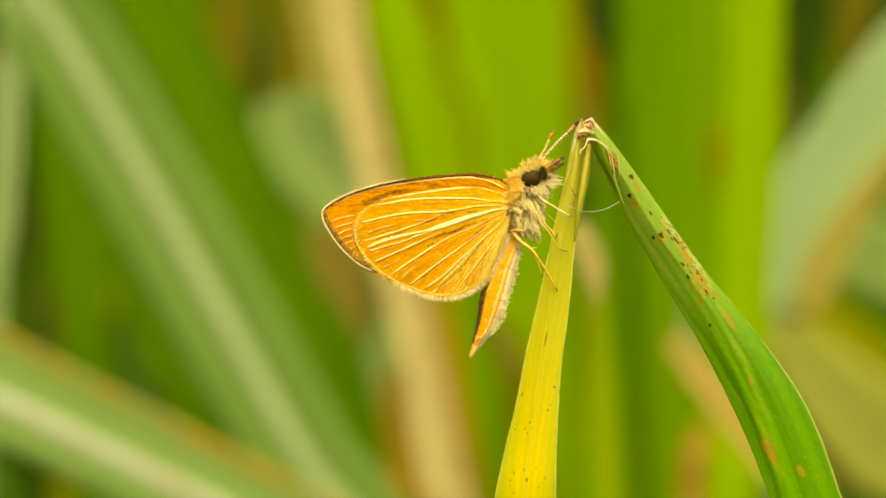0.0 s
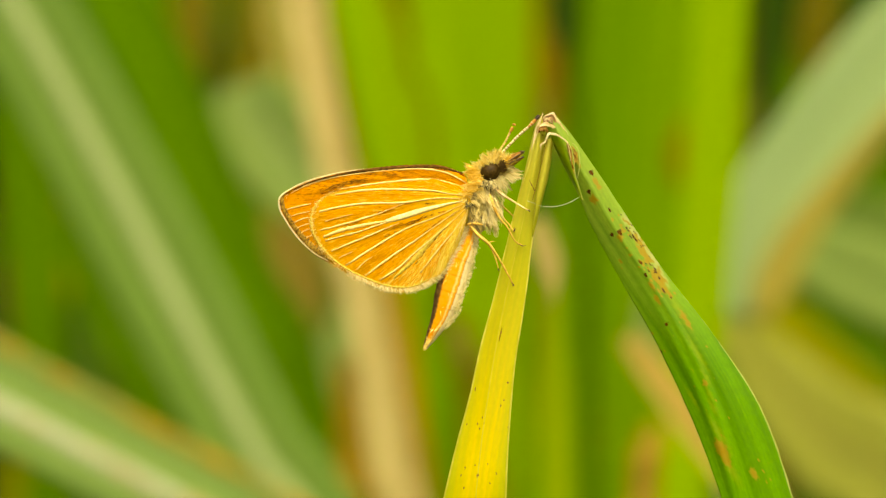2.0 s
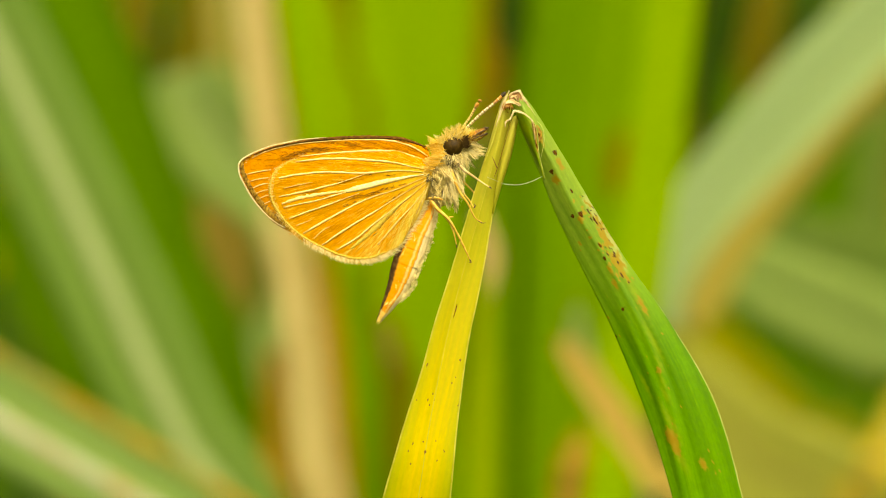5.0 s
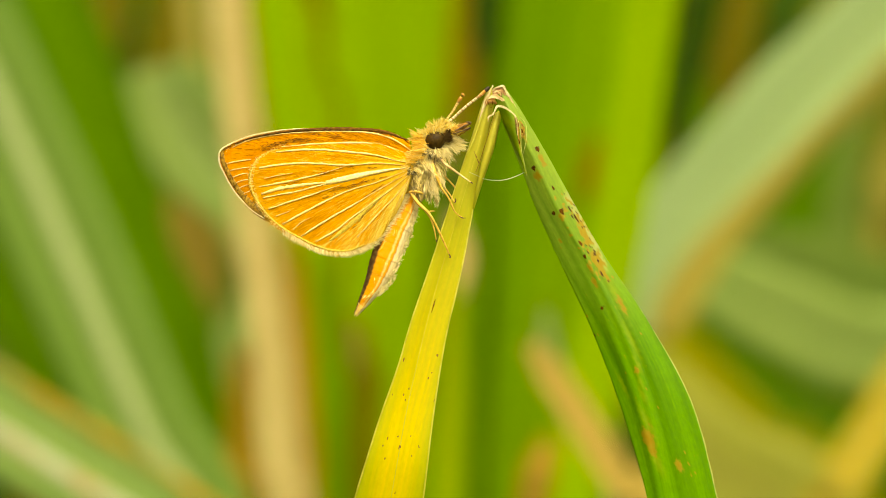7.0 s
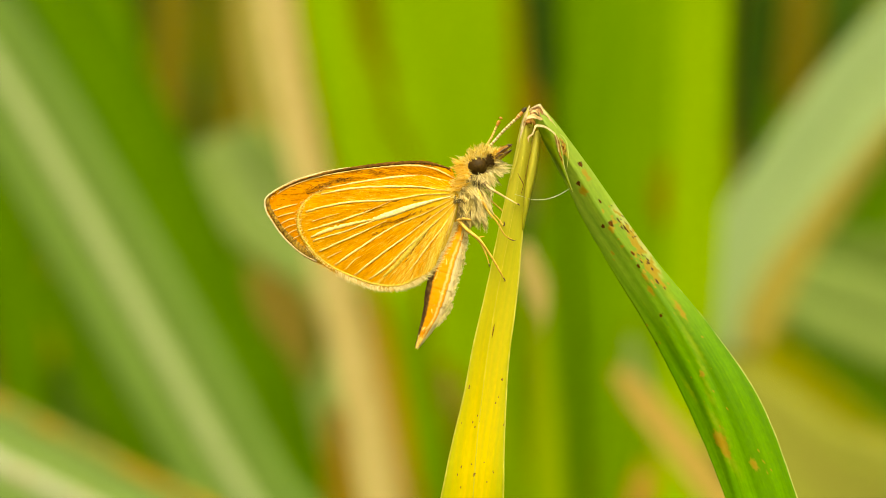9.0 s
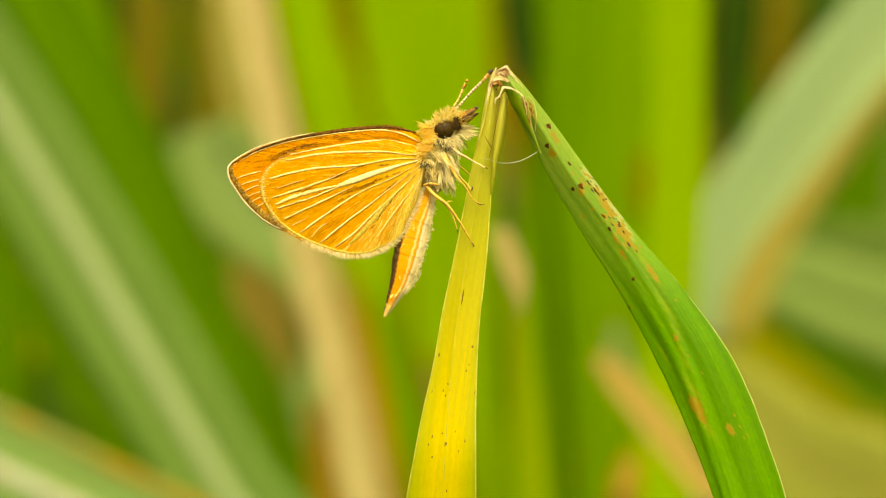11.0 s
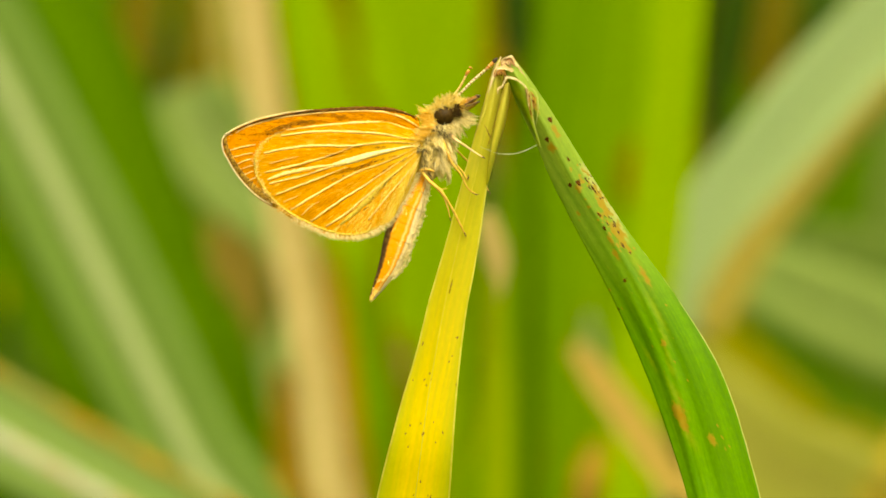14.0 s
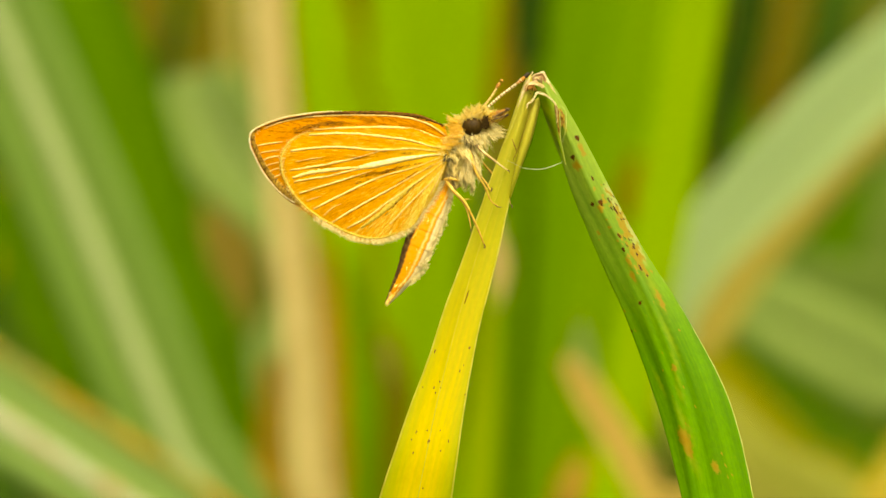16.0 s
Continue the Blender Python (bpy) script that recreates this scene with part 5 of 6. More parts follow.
for pts, w in (
        ([(0.807, 555.054), (0.003, 555.157), (-0.903, 555.312), (-2.499, 555.379), (-3.890, 555.350), (-5.466, 555.130)], [0.03, 0.07, 0.09, 0.09, 0.09, 0.05]),
        ([(0.567, 554.918), (-0.677, 554.930), (-2.254, 554.719), (-3.845, 554.707), (-5.127, 554.557), (-6.224, 554.311)], [0.03, 0.06, 0.07, 0.08, 0.09, 0.07]),
        ([(-2.153, 554.687), (-3.024, 554.347), (-3.605, 554.127), (-4.970, 553.732), (-6.162, 553.430)], [0.02, 0.05, 0.07, 0.08, 0.06]),
        ([(-2.989, 553.852), (-4.365, 553.606), (-5.244, 553.385), (-6.020, 553.102)], [0.14, 0.17, 0.16, 0.08]),
        ([(-2.986, 553.802), (-4.346, 553.339), (-5.128, 553.144), (-5.927, 552.919)], [0.10, 0.08, 0.07, 0.05]),
        ([(-2.386, 553.765), (-3.160, 553.442), (-3.835, 553.146), (-4.706, 552.806), (-5.643, 552.412)], [0.02, 0.06, 0.07, 0.07, 0.05]),
        ([(0.685, 554.667), (-0.615, 554.039), (-2.068, 553.479), (-3.501, 552.642), (-4.931, 551.756)], [0.02, 0.04, 0.06, 0.08, 0.07]),
        ([(0.744, 554.532), (-0.302, 553.842), (-1.535, 552.979), (-2.865, 552.070), (-4.019, 551.233)], [0.02, 0.04, 0.07, 0.08, 0.06]),
        ([(0.800, 554.437), (-0.088, 553.618), (-1.498, 552.444), (-2.434, 551.602), (-3.309, 551.034)], [0.02, 0.04, 0.06, 0.07, 0.06]),
        ([(0.862, 554.262), (0.247, 553.383), (-0.506, 552.494), (-1.374, 551.378)], [0.02, 0.05, 0.07, 0.06]),
        ([(0.794, 555.491), (0.195, 555.636), (-0.297, 555.788), (-0.732, 555.892), (-1.478, 555.852), (-2.541, 555.764), (-3.602, 555.636), (-4.660, 555.481), (-5.242, 555.387)], [0.05, 0.07, 0.09, 0.09, 0.08, 0.08, 0.07, 0.06, 0.03]),
        ([(-3.665, 552.133), (-4.047, 551.907), (-4.418, 551.523)], [0.01, 0.035, 0.03]),
        ([(-4.579, 552.407), (-4.965, 552.241), (-5.274, 552.100)], [0.01, 0.035, 0.03]),
        ([(-4.605, 554.196), (-5.387, 554.002), (-5.952, 553.842)], [0.01, 0.035, 0.02]),
        ([(0.906, 554.345), (0.615, 553.528), (0.360, 552.913)], [0.02, 0.05, 0.03])):
    wing_line("vein", hind, pts, [w[0] * 0.5, w[1] * 0.85] + [v * 1.1 for v in w[2:]], VEIN_M, 0.022, ragged=1.1, seed=w[1] * 70 + pts[0][0])
tagged(wing_line("fold", hind, [(-2.669, 551.102), (-1.865, 551.827), (-1.117, 552.602), (-0.494, 553.261), (0.109, 553.811)], [0.08, 0.22, 0.24, 0.18, 0.06], FOLD_TAN, 0.008, 40, 0.5, 9), "olive-tan fold of the hindwing")
tagged(wing_line("cream_ray", hind, [(0.675, 554.806), (-0.061, 554.655), (-0.843, 554.460), (-1.624, 554.246), (-2.209, 554.066), (-3.028, 553.829)], [0.04, 0.11, 0.20, 0.27, 0.28, 0.18], RAY_M, 0.024, 40, 0.45, 2), "cream stripe along the hindwing")
for pts, w in (
        ([(-6.628, 554.690), (-7.216, 554.569), (-7.781, 554.410)], [0.03, 0.06, 0.04]), ([(-6.721, 554.316), (-7.191, 554.213), (-7.600, 554.095)], [0.03, 0.05, 0.03]),
        ([(-6.751, 554.035), (-7.073, 553.953), (-7.430, 553.788)], [0.03, 0.06, 0.04]), ([(-6.720, 553.739), (-6.954, 553.673), (-7.264, 553.551)], [0.03, 0.05, 0.03]),
        ([(-6.644, 553.495), (-6.838, 553.432), (-7.098, 553.304)], [0.03, 0.05, 0.03]), ([(-6.564, 553.203), (-6.718, 553.132), (-6.910, 553.039)], [0.02, 0.04, 0.02]),
        ([(0.813, 555.671), (0.346, 555.947), (-0.066, 556.147), (-0.774, 556.306), (-1.573, 556.349), (-2.763, 556.295), (-4.145, 556.158), (-5.425, 555.968), (-6.207, 555.774), (-6.984, 555.520), (-7.558, 555.192)], [0.04, 0.06, 0.07, 0.07, 0.06, 0.05, 0.05, 0.05, 0.05, 0.05, 0.03])):
    wing_line("vein", fore, pts, w, VEIN_M, 0.022, ragged=1.1, seed=pts[0][0])
wing_line("dark_margin", fore, [(-7.880, 555.178), (-8.023, 554.927), (-7.972, 554.582), (-7.752, 554.116), (-7.479, 553.654), (-7.155, 553.222), (-6.779, 552.820), (-6.407, 552.471), (-6.013, 552.204), (-5.597, 551.993)], [0.10, 0.20, 0.22, 0.22, 0.24, 0.26, 0.32, 0.36, 0.32, 0.12], BROWN_RIM, 0.03, 90, 0.9, 4)
wing_line("fringe_base", fore, [(-7.653, 555.381), (-8.009, 555.115), (-8.163, 554.837), (-8.090, 554.360), (-7.876, 553.974), (-7.633, 553.563), (-7.337, 553.155), (-7.018, 552.803), (-6.618, 552.430), (-6.224, 552.163), (-5.808, 551.951)], [0.05, 0.07, 0.075, 0.07, 0.07, 0.07, 0.07, 0.07, 0.07, 0.06, 0.05], RIM_PALE, 0.05, 140, 0.8, 14)
wing_line("dark_leading_edge", fore, [(0.683, 556.110), (0.163, 556.292), (-0.566, 556.460), (-1.889, 556.456), (-3.304, 556.356), (-4.419, 556.228), (-5.518, 556.021), (-6.621, 555.735), (-7.471, 555.367)], [0.06, 0.14, 0.17, 0.18, 0.17, 0.13, 0.10, 0.08, 0.03], MARGIN_M, 0.05, 80, 0.5, 5)
wing_line("pale_leading_edge", fore, [(-4.060, 556.353), (-4.946, 556.231), (-5.731, 556.076), (-6.706, 555.808), (-7.497, 555.454), (-7.934, 555.175)], [0.02, 0.05, 0.06, 0.06, 0.06, 0.06], FRINGE_M, 0.06, 40, 0.4, 6)
wing_line("tan_margin", hind, [(-5.376, 555.276), (-5.764, 555.129), (-6.191, 554.840), (-6.559, 554.277), (-6.619, 553.716), (-6.439, 553.132), (-6.007, 552.496), (-5.472, 551.956), (-4.763, 551.479), (-3.950, 551.098), (-3.153, 550.796), (-2.368, 550.662), (-1.618, 550.754), (-0.964, 551.069)], [0.03, 0.06, 0.08, 0.09, 0.10, 0.09, 0.08, 0.09, 0.10, 0.10, 0.11, 0.12, 0.12, 0.07], FOLD_TAN, 0.004, 90, 0.5, 7)


def spike(bm, root, tip, r, roll=0.0):
    """A fine flat hair that tapers to its tip, its broad side rolled a little about its length."""
    d = tip - root
    s = d.cross(Vector((0.1 + roll, 1, 0.6 * roll))).normalized() * r * 1.2
    mid = root.lerp(tip, 0.6) + s.cross(d).normalized() * r * 0.4
    a, b, m, n, t = (bm.verts.new(q) for q in (root + s, root - s, mid + s * 0.7, mid - s * 0.7, tip))
    bm.faces.new((a, b, n, m))
    bm.faces.new((m, n, t))


def fringe(name, place, j0, j1, count, length, lean, material, parent, seed, label):
    rnd = random.Random(seed)
    bm = bmesh.new()
    for _ in range(count):
        j = rnd.uniform(j0, j1)
        p, q = place(0.985, int(j)), place(0.985, int(j) + 1)
        root = p.lerp(q, j - int(j)).lerp(place(0.5, int(j)), rnd.uniform(0, 0.05)) + Vector((0, rnd.uniform(-0.02, 0.02), 0))
        along = (q - p).normalized()
        out = Vector((along.z, 0, -along.x))
        if out.dot(root - place(0.5, int(j))) < 0:
            out = -out
        d = (out + along * (lean + rnd.gauss(0, 0.22)) + Vector((0, rnd.gauss(0, 0.18), 0))).normalized()
        spike(bm, root, root + d * length * rnd.uniform(0.55, 1.15), 0.012, rnd.gauss(0, 0.25))
    tagged(part(name, bm, material, parent, label), kind="stuff")


def scale_material(name, stops):
    m, n, l, bs = nodes_of(name)
    l.new(ramp(n, l, n.new("ShaderNodeNewGeometry").outputs["Random Per Island"], stops), bs.inputs["Base Color"])
    bs.inputs["Roughness"].default_value, bs.inputs["Specular IOR Level"].default_value = 0.7, 0.08
    return m


def scale_hairs(place, j0, j1, r0, r1, count, material, parent, seed, length=0.26, lift=0.020):
    """Fine scale hairs lying along the wing, pointing outward."""
    rnd = random.Random(seed)
    bm = bmesh.new()
    for _ in range(count):
        j, r = rnd.randint(j0, j1), rnd.uniform(r0, r1) ** 0.6
        if not r0 <= r <= r1:
            continue
        root = place(r, j).lerp(place(r, min(j + 1, 120)), rnd.random())
        tip = place(min(r + 0.05, 1.0), j) - place(r, j)
        d = tip.normalized() + Vector((rnd.gauss(0, 0.10), -0.012 + rnd.gauss(0, 0.012), rnd.gauss(0, 0.08)))
        root += Vector((0, -lift, 0))
        spike(bm, root, root + d.normalized() * length * rnd.uniform(0.5, 1.2), rnd.uniform(0.006, 0.011))
    tagged(part("scale_coat", bm, material, parent, "fine scale hairs on the wing"), kind="stuff")


RIM_HAIRS = hair_material("rim_hairs", (0.62, 0.47, 0.16), (0.84, 0.70, 0.34), (0.96, 0.88, 0.58))
GOLD_HAIRS = hair_material("golden_fringe_hairs", (0.50, 0.31, 0.04), (0.80, 0.57, 0.14), (0.94, 0.78, 0.36))
EDGE_HAIRS = hair_material("olive_fringe_hairs", (0.46, 0.35, 0.09), (0.82, 0.69, 0.30), (0.97, 0.90, 0.58))
fringe("fringe", fore_at, 40, 84, 1300, 0.11, 0.3, RIM_HAIRS, fore, 1, "pale hair fringe along the wing edge")
fringe("fringe", fore_at, 2, 42, 300, 0.05, 0.8, RIM_HAIRS, fore, 5, "short hairs along the leading edge")
fringe("fringe", hind_at, 36, 72, 1100, 0.20, 0.3, GOLD_HAIRS, hind, 2, "golden hair fringe along the outer wing edge")
fringe("fringe", hind_at, 68, 94, 1000, 0.30, 0.4, EDGE_HAIRS, hind, 6, "tan hair fringe along the lower wing edge")
fringe("fringe", hind_at, 86, 112, 420, 0.38, 0.6, EDGE_HAIRS, hind, 3, "long cream hairs along the inner wing edge")

HIND_SCALES = scale_material("hind_scales", [(0.0, (0.44, 0.16, 0.002)), (0.25, (0.68, 0.275, 0.004)), (0.7, (0.80, 0.37, 0.010)), (1.0, (0.90, 0.56, 0.08))])
PALE_SCALES = scale_material("hind_edge_scales", [(0.0, (0.56, 0.38, 0.03)), (0.5, (0.82, 0.60, 0.08)), (1.0, (0.90, 0.74, 0.22))])
FORE_SCALES = scale_material("fore_scales", [(0.0, (0.20, 0.06, 0.002)), (0.4, (0.52, 0.18, 0.004)), (1.0, (0.76, 0.35, 0.02))])
DARK_SCALES = scale_material("dark_scales", [(0.0, (0.05, 0.02, 0.002)), (0.4, (0.20, 0.08, 0.006)), (1.0, (0.50, 0.21, 0.010))])
scale_hairs(hind_at, 4, 92, 0.15, 0.97, 4200, HIND_SCALES, hind, 41, 0.50)
scale_hairs(hind_at, 78, 118, 0.15, 0.97, 1000, PALE_SCALES, hind, 42, 0.45)
scale_hairs(fore_at, 6, 80, 0.15, 0.91, 2600, FORE_SCALES, fore, 43, 0.45)


def dark_streaks(ob, paths, parent, seed, label):
    """Ragged dark marks on a wing: short dark scale hairs strewn along lines, each line with a spread and a count."""
    rnd = random.Random(seed)
    bm = bmesh.new()
    for pts, spread, count in paths:
        line = smooth_curve([(p[0], 0, p[1]) for p in pts], 60)
        for _ in range(count):
            i = rnd.randint(0, 56)
            if noise.noise(Vector((i * 0.23, seed, 0))) < -0.12:
                continue
            d = (line[i + 3] - line[i]).normalized()
            c = line[i] + Vector((-d.z, 0, d.x)) * rnd.gauss(0, spread)
            q = on_wing(ob, c.x, c.z, 0.035)
            if q is not None:
                d = (d + Vector((rnd.gauss(0, 0.15), 0, rnd.gauss(0, 0.15)))).normalized()
                spike(bm, q, q + d * rnd.uniform(0.12, 0.34), rnd.uniform(0.007, 0.015))
    tagged(part("dark_marking", bm, DARK_SCALES, parent, label), kind="stuff")


dark_streaks(fore, [([(-6.199, 555.242), (-5.731, 555.436), (-5.206, 555.580)], 0.05, 90), ([(-5.337, 555.544), (-4.812, 555.688), (-4.019, 555.824)], 0.045, 110), ([(-4.173, 556.108), (-3.100, 556.076), (-2.025, 556.018)], 0.05, 40), ([(-2.588, 556.407), (-1.252, 556.447), (0.098, 556.275), (0.785, 556.029)], 0.05, 120), ([(-7.981, 555.090), (-7.336, 555.430), (-6.683, 555.663)], 0.03, 60), ([(-6.040, 556.030), (-4.981, 556.185), (-3.651, 556.305)], 0.03, 60)], fore, 3, "ragged dark dashes on the forewing")
dark_streaks(hind, [([(-3.501, 554.199), (-3.108, 554.307), (-2.714, 554.415)], 0.026, 20), ([(-4.017, 553.922), (-4.539, 553.752), (-4.933, 553.644)], 0.022, 14), ([(-2.911, 553.412), (-2.522, 553.573), (-2.130, 553.707)], 0.030, 21), ([(-2.128, 553.681), (-1.345, 553.950), (-0.691, 554.156), (-0.037, 554.363)], 0.034, 48), ([(-3.155, 553.074), (-2.379, 553.449), (-1.603, 553.825)], 0.022, 13), ([(-1.293, 553.205), (-0.532, 553.793), (0.237, 554.275)], 0.022, 18), ([(-1.717, 551.624), (-0.984, 552.611), (0.006, 553.751)], 0.030, 21), ([(-3.518, 554.439), (-1.929, 554.657), (-0.325, 554.663)], 0.022, 15)], hind, 7, "dark streaks beside the cream stripe")


def loft(pts, wide, deep, count=30, sides=24, rough=0.0, rings_of=0.0):
    """A rounded body along pts, wide in the plane of the wings and deep across it."""
    bm = bmesh.new()
    uv = bm.loops.layers.uv.verify()
    line, ws, ds = smooth_curve(pts, count), steps(wide, count), steps(deep, count)
    rings = []
    for i, c in enumerate(line):
        tan = (line[min(i + 1, count - 1)] - line[max(i - 1, 0)]).normalized()
        s = tan.cross(Vector((0, 1, 0))).normalized()
        ring = []
        for k in range(sides):
            a = 2 * math.pi * k / sides
            g = 1 + 0.03 * (1 if rings_of else 0) * ((i / (count - 1) * rings_of) % 1 - 0.5) + rough * noise.noise(Vector((i * 0.5, math.cos(a) * 2, math.sin(a) * 2)))
            ring.append(bm.verts.new(c + s * (math.cos(a) * ws[i] * g) + Vector((0, -1, 0)) * (math.sin(a) * ds[i] * g)))
        rings.append(ring)
    for i in range(count - 1):
        for k in range(sides):
            fc = bm.faces.new((rings[i][k], rings[i][(k + 1) % sides], rings[i + 1][(k + 1) % sides], rings[i + 1][k]))
            for lp, (a, b) in zip(fc.loops, ((i, k), (i, k + 1), (i + 1, k + 1), (i + 1, k))):
                lp[uv].uv = (b / sides, a / (count - 1))
    bm.faces.new(rings[0][::-1])
    bm.faces.new(rings[-1])
    return bm


part("thorax", loft([(1.925, 0.000, 556.436), (1.701, 0.000, 555.795), (1.529, 0.000, 555.068), (1.446, 0.000, 554.347), (1.279, 0.000, 553.531), (1.082, 0.000, 553.159)], [0.35, 0.62, 0.72, 0.72, 0.55, 0.2], [0.4, 0.62, 0.66, 0.62, 0.45, 0.2], 30, 24, 0.12), SKIN, skipper, "thorax under olive and cream hair")
abdomen = part("abdomen", loft([(1.190, 0.000, 553.524), (1.020, 0.000, 553.070), (0.750, 0.000, 552.473), (0.400, 0.000, 551.646), (0.050, 0.000, 550.593), (-0.330, 0.000, 549.402), (-0.770, 0.000, 548.489), (-1.191, 0.000, 547.708)], [0.3, 0.52, 0.62, 0.70, 0.66, 0.51, 0.32, 0.11], [0.3, 0.42, 0.46, 0.5, 0.5, 0.42, 0.27, 0.10], 140, 32, 0.03, 7.64), ABDOMEN_M, skipper, "slender abdomen striped orange, tan and cream")
part("head", loft([(1.609, 0.000, 555.833), (1.902, 0.000, 556.122), (2.198, 0.000, 556.366), (2.586, 0.000, 556.572), (2.892, 0.000, 556.665)], [0.3, 0.58, 0.66, 0.5, 0.15], [0.3, 0.5, 0.56, 0.45, 0.15], 24, 20, 0.08), SKIN, skipper, "head under golden and cream hair")


def eye_bead(c):
    bm = bmesh.new()
    bmesh.ops.create_icosphere(bm, subdivisions=4, radius=1)
    m = Matrix.Translation(c) @ Matrix.Rotation(radians(30), 4, "Y").inverted() @ Matrix.Diagonal((0.49, 0.41, 0.44, 1))
    bmesh.ops.transform(bm, matrix=m, verts=bm.verts)
    part("eye", bm, EYE, skipper, "large dark brown compound eye")


eye_bead((1.977, -0.420, 556.192))
eye_bead((2.128, 0.420, 556.295))


def antenna(pts, club, label, tip=1.0):
    """A beaded shaft with pale rings, and a club with an orange base and a black tip."""
    line = smooth_curve(pts, 60)
    k = 1.22 if tip else 1.0
    run = tube([tuple(p) for p in line], [0.052 * k, 0.050 * k, 0.048 * k, 0.048 * k], 60, 8)
    shaft = part("antenna", run, SHAFT_M, skipper, label)
    n = 12
    for q in range(n):
        i = 4 + int(q * 54 / n)
        part("ring", tube([tuple(line[i]), tuple(line[min(i + 3, 59)])], [0.051 * k, 0.056 * k, 0.052 * k], 5, 8), RING_M if tip else VEIN_M, shaft)
    part("club", tube(club, [0.05, 0.078, 0.09, 0.085, 0.065], 14, 10), CLUB_M, shaft)
    bulge = smooth_curve(club, 20)
    for i, wide in ((2, 0.066), (7, 0.086)) if tip else ():
        part("ring", tube([tuple(bulge[i]), tuple(bulge[i + 2])], [wide, wide * 1.06, wide], 5, 8), RING_M, shaft)
    end, before = Vector(club[-1]), Vector(club[-2])
    d = (end - before).normalized()
    part("club_tip", tube([tuple(end + d * (0.08 - 0.16 * tip)), tuple(end + d * 0.1), tuple(end + d * 0.2)], [0.085, 0.10, 0.09, 0.03], 10, 10), BLACK_M if tip else PALP_M, shaft)
    return shaft


antenna([(2.429, -0.150, 556.987), (2.713, -0.150, 557.267), (3.296, -0.150, 557.870), (3.885, -0.150, 558.394)], [(3.868, -0.150, 558.375), (4.010, -0.150, 558.519), (4.135, -0.150, 558.644), (4.234, -0.150, 558.758)], "banded antenna with an orange and black club")
antenna([(2.199, 0.350, 556.801), (2.440, 0.350, 557.193), (2.715, 0.350, 557.616), (2.966, 0.350, 558.126)], [(2.949, 0.350, 558.106), (3.013, 0.350, 558.218), (3.053, 0.350, 558.284), (3.085, 0.350, 558.340)], "banded antenna of the far side", 0.0)
part("palp", loft([(2.466, -0.420, 556.397), (2.839, -0.420, 556.673), (3.221, -0.420, 556.950), (3.591, -0.420, 557.154)], [0.22, 0.20, 0.15, 0.05], [0.18, 0.17, 0.13, 0.05], 16, 10, 0.25), PALP_M, skipper, "rusty forward-pointing palp")
part("palp", loft([(2.558, -0.120, 556.300), (2.900, -0.120, 556.521), (3.269, -0.120, 556.743), (3.580, -0.120, 556.890)], [0.18, 0.16, 0.12, 0.05], [0.15, 0.15, 0.12, 0.05], 16, 10, 0.25), PALP_M, skipper, "rusty forward-pointing palp")
for a, b in (((3.418, -0.450, 557.070), (3.642, -0.450, 557.184)), ((3.406, -0.150, 556.815), (3.613, -0.150, 556.919))):
    part("palp_tip", tube([a, b], [0.05, 0.055, 0.02], 8, 8), BLACK_M, skipper)
for pts in ([(2.677, -0.620, 556.479), (2.960, -0.620, 556.633), (3.272, -0.620, 556.762), (3.531, -0.620, 556.887)], [(2.823, -0.660, 556.676), (3.079, -0.660, 556.828), (3.310, -0.660, 556.978), (3.490, -0.660, 557.071)], [(3.357, -0.500, 557.117), (3.459, -0.500, 557.178), (3.570, -0.500, 557.132), (3.602, -0.500, 557.054)]):
    part("palp_line", tube(pts, [0.015, 0.035, 0.04, 0.02], 16, 6), CLAW_M, skipper, "dark brown line along the palp")


def leg(pts, radii, claw, label, material=LEG_M):
    ob = part("leg", tube(pts, [r * 0.74 for r in radii], 40, 8), material, skipper, label)
    part("claw", tube(claw, [0.03, 0.03, 0.012], 10, 6), CLAW_M, ob)
    return ob


leg([(2.167, -0.500, 555.420), (2.353, -0.650, 555.280), (2.589, -0.750, 555.073), (2.916, -0.700, 554.874), (3.385, -0.550, 554.587), (3.825, -0.420, 554.333)], [0.09, 0.10, 0.085, 0.06, 0.045, 0.03], [(3.787, -0.430, 554.357), (3.862, -0.400, 554.318), (3.884, -0.360, 554.266)], "pale cream front leg", PALE_LEG)
leg([(1.922, -0.600, 555.090), (2.134, -0.750, 554.569), (2.443, -0.800, 553.967), (2.786, -0.700, 553.546), (3.147, -0.500, 552.902), (3.478, -0.360, 552.684)], [0.10, 0.10, 0.075, 0.06, 0.045, 0.03], [(3.311, -0.400, 552.762), (3.526, -0.330, 552.634), (3.686, -0.320, 552.645)], "golden middle leg")
leg([(2.168, 0.300, 554.936), (2.365, 0.200, 554.412), (2.607, 0.000, 553.981), (2.897, -0.100, 553.644), (3.124, -0.250, 553.302)], [0.08, 0.08, 0.06, 0.05, 0.03], [(3.104, -0.260, 553.319), (3.159, -0.280, 553.430), (3.125, -0.260, 553.535)], "golden middle leg of the far side")
leg([(0.998, -0.550, 553.652), (1.385, -0.750, 553.180), (1.905, -0.800, 552.753), (2.253, -0.700, 552.260), (2.610, -0.500, 551.660), (3.058, -0.200, 550.814)], [0.11, 0.12, 0.085, 0.075, 0.06, 0.03], [(3.017, -0.220, 550.883), (3.100, -0.180, 550.728), (3.011, -0.180, 550.722)], "golden hind leg with a spur")
part("leg_joint", tube([(0.907, -0.600, 553.663), (1.259, -0.700, 553.723), (1.604, -0.650, 553.641)], [0.05, 0.075, 0.03], 12, 8), LEG_M, skipper)
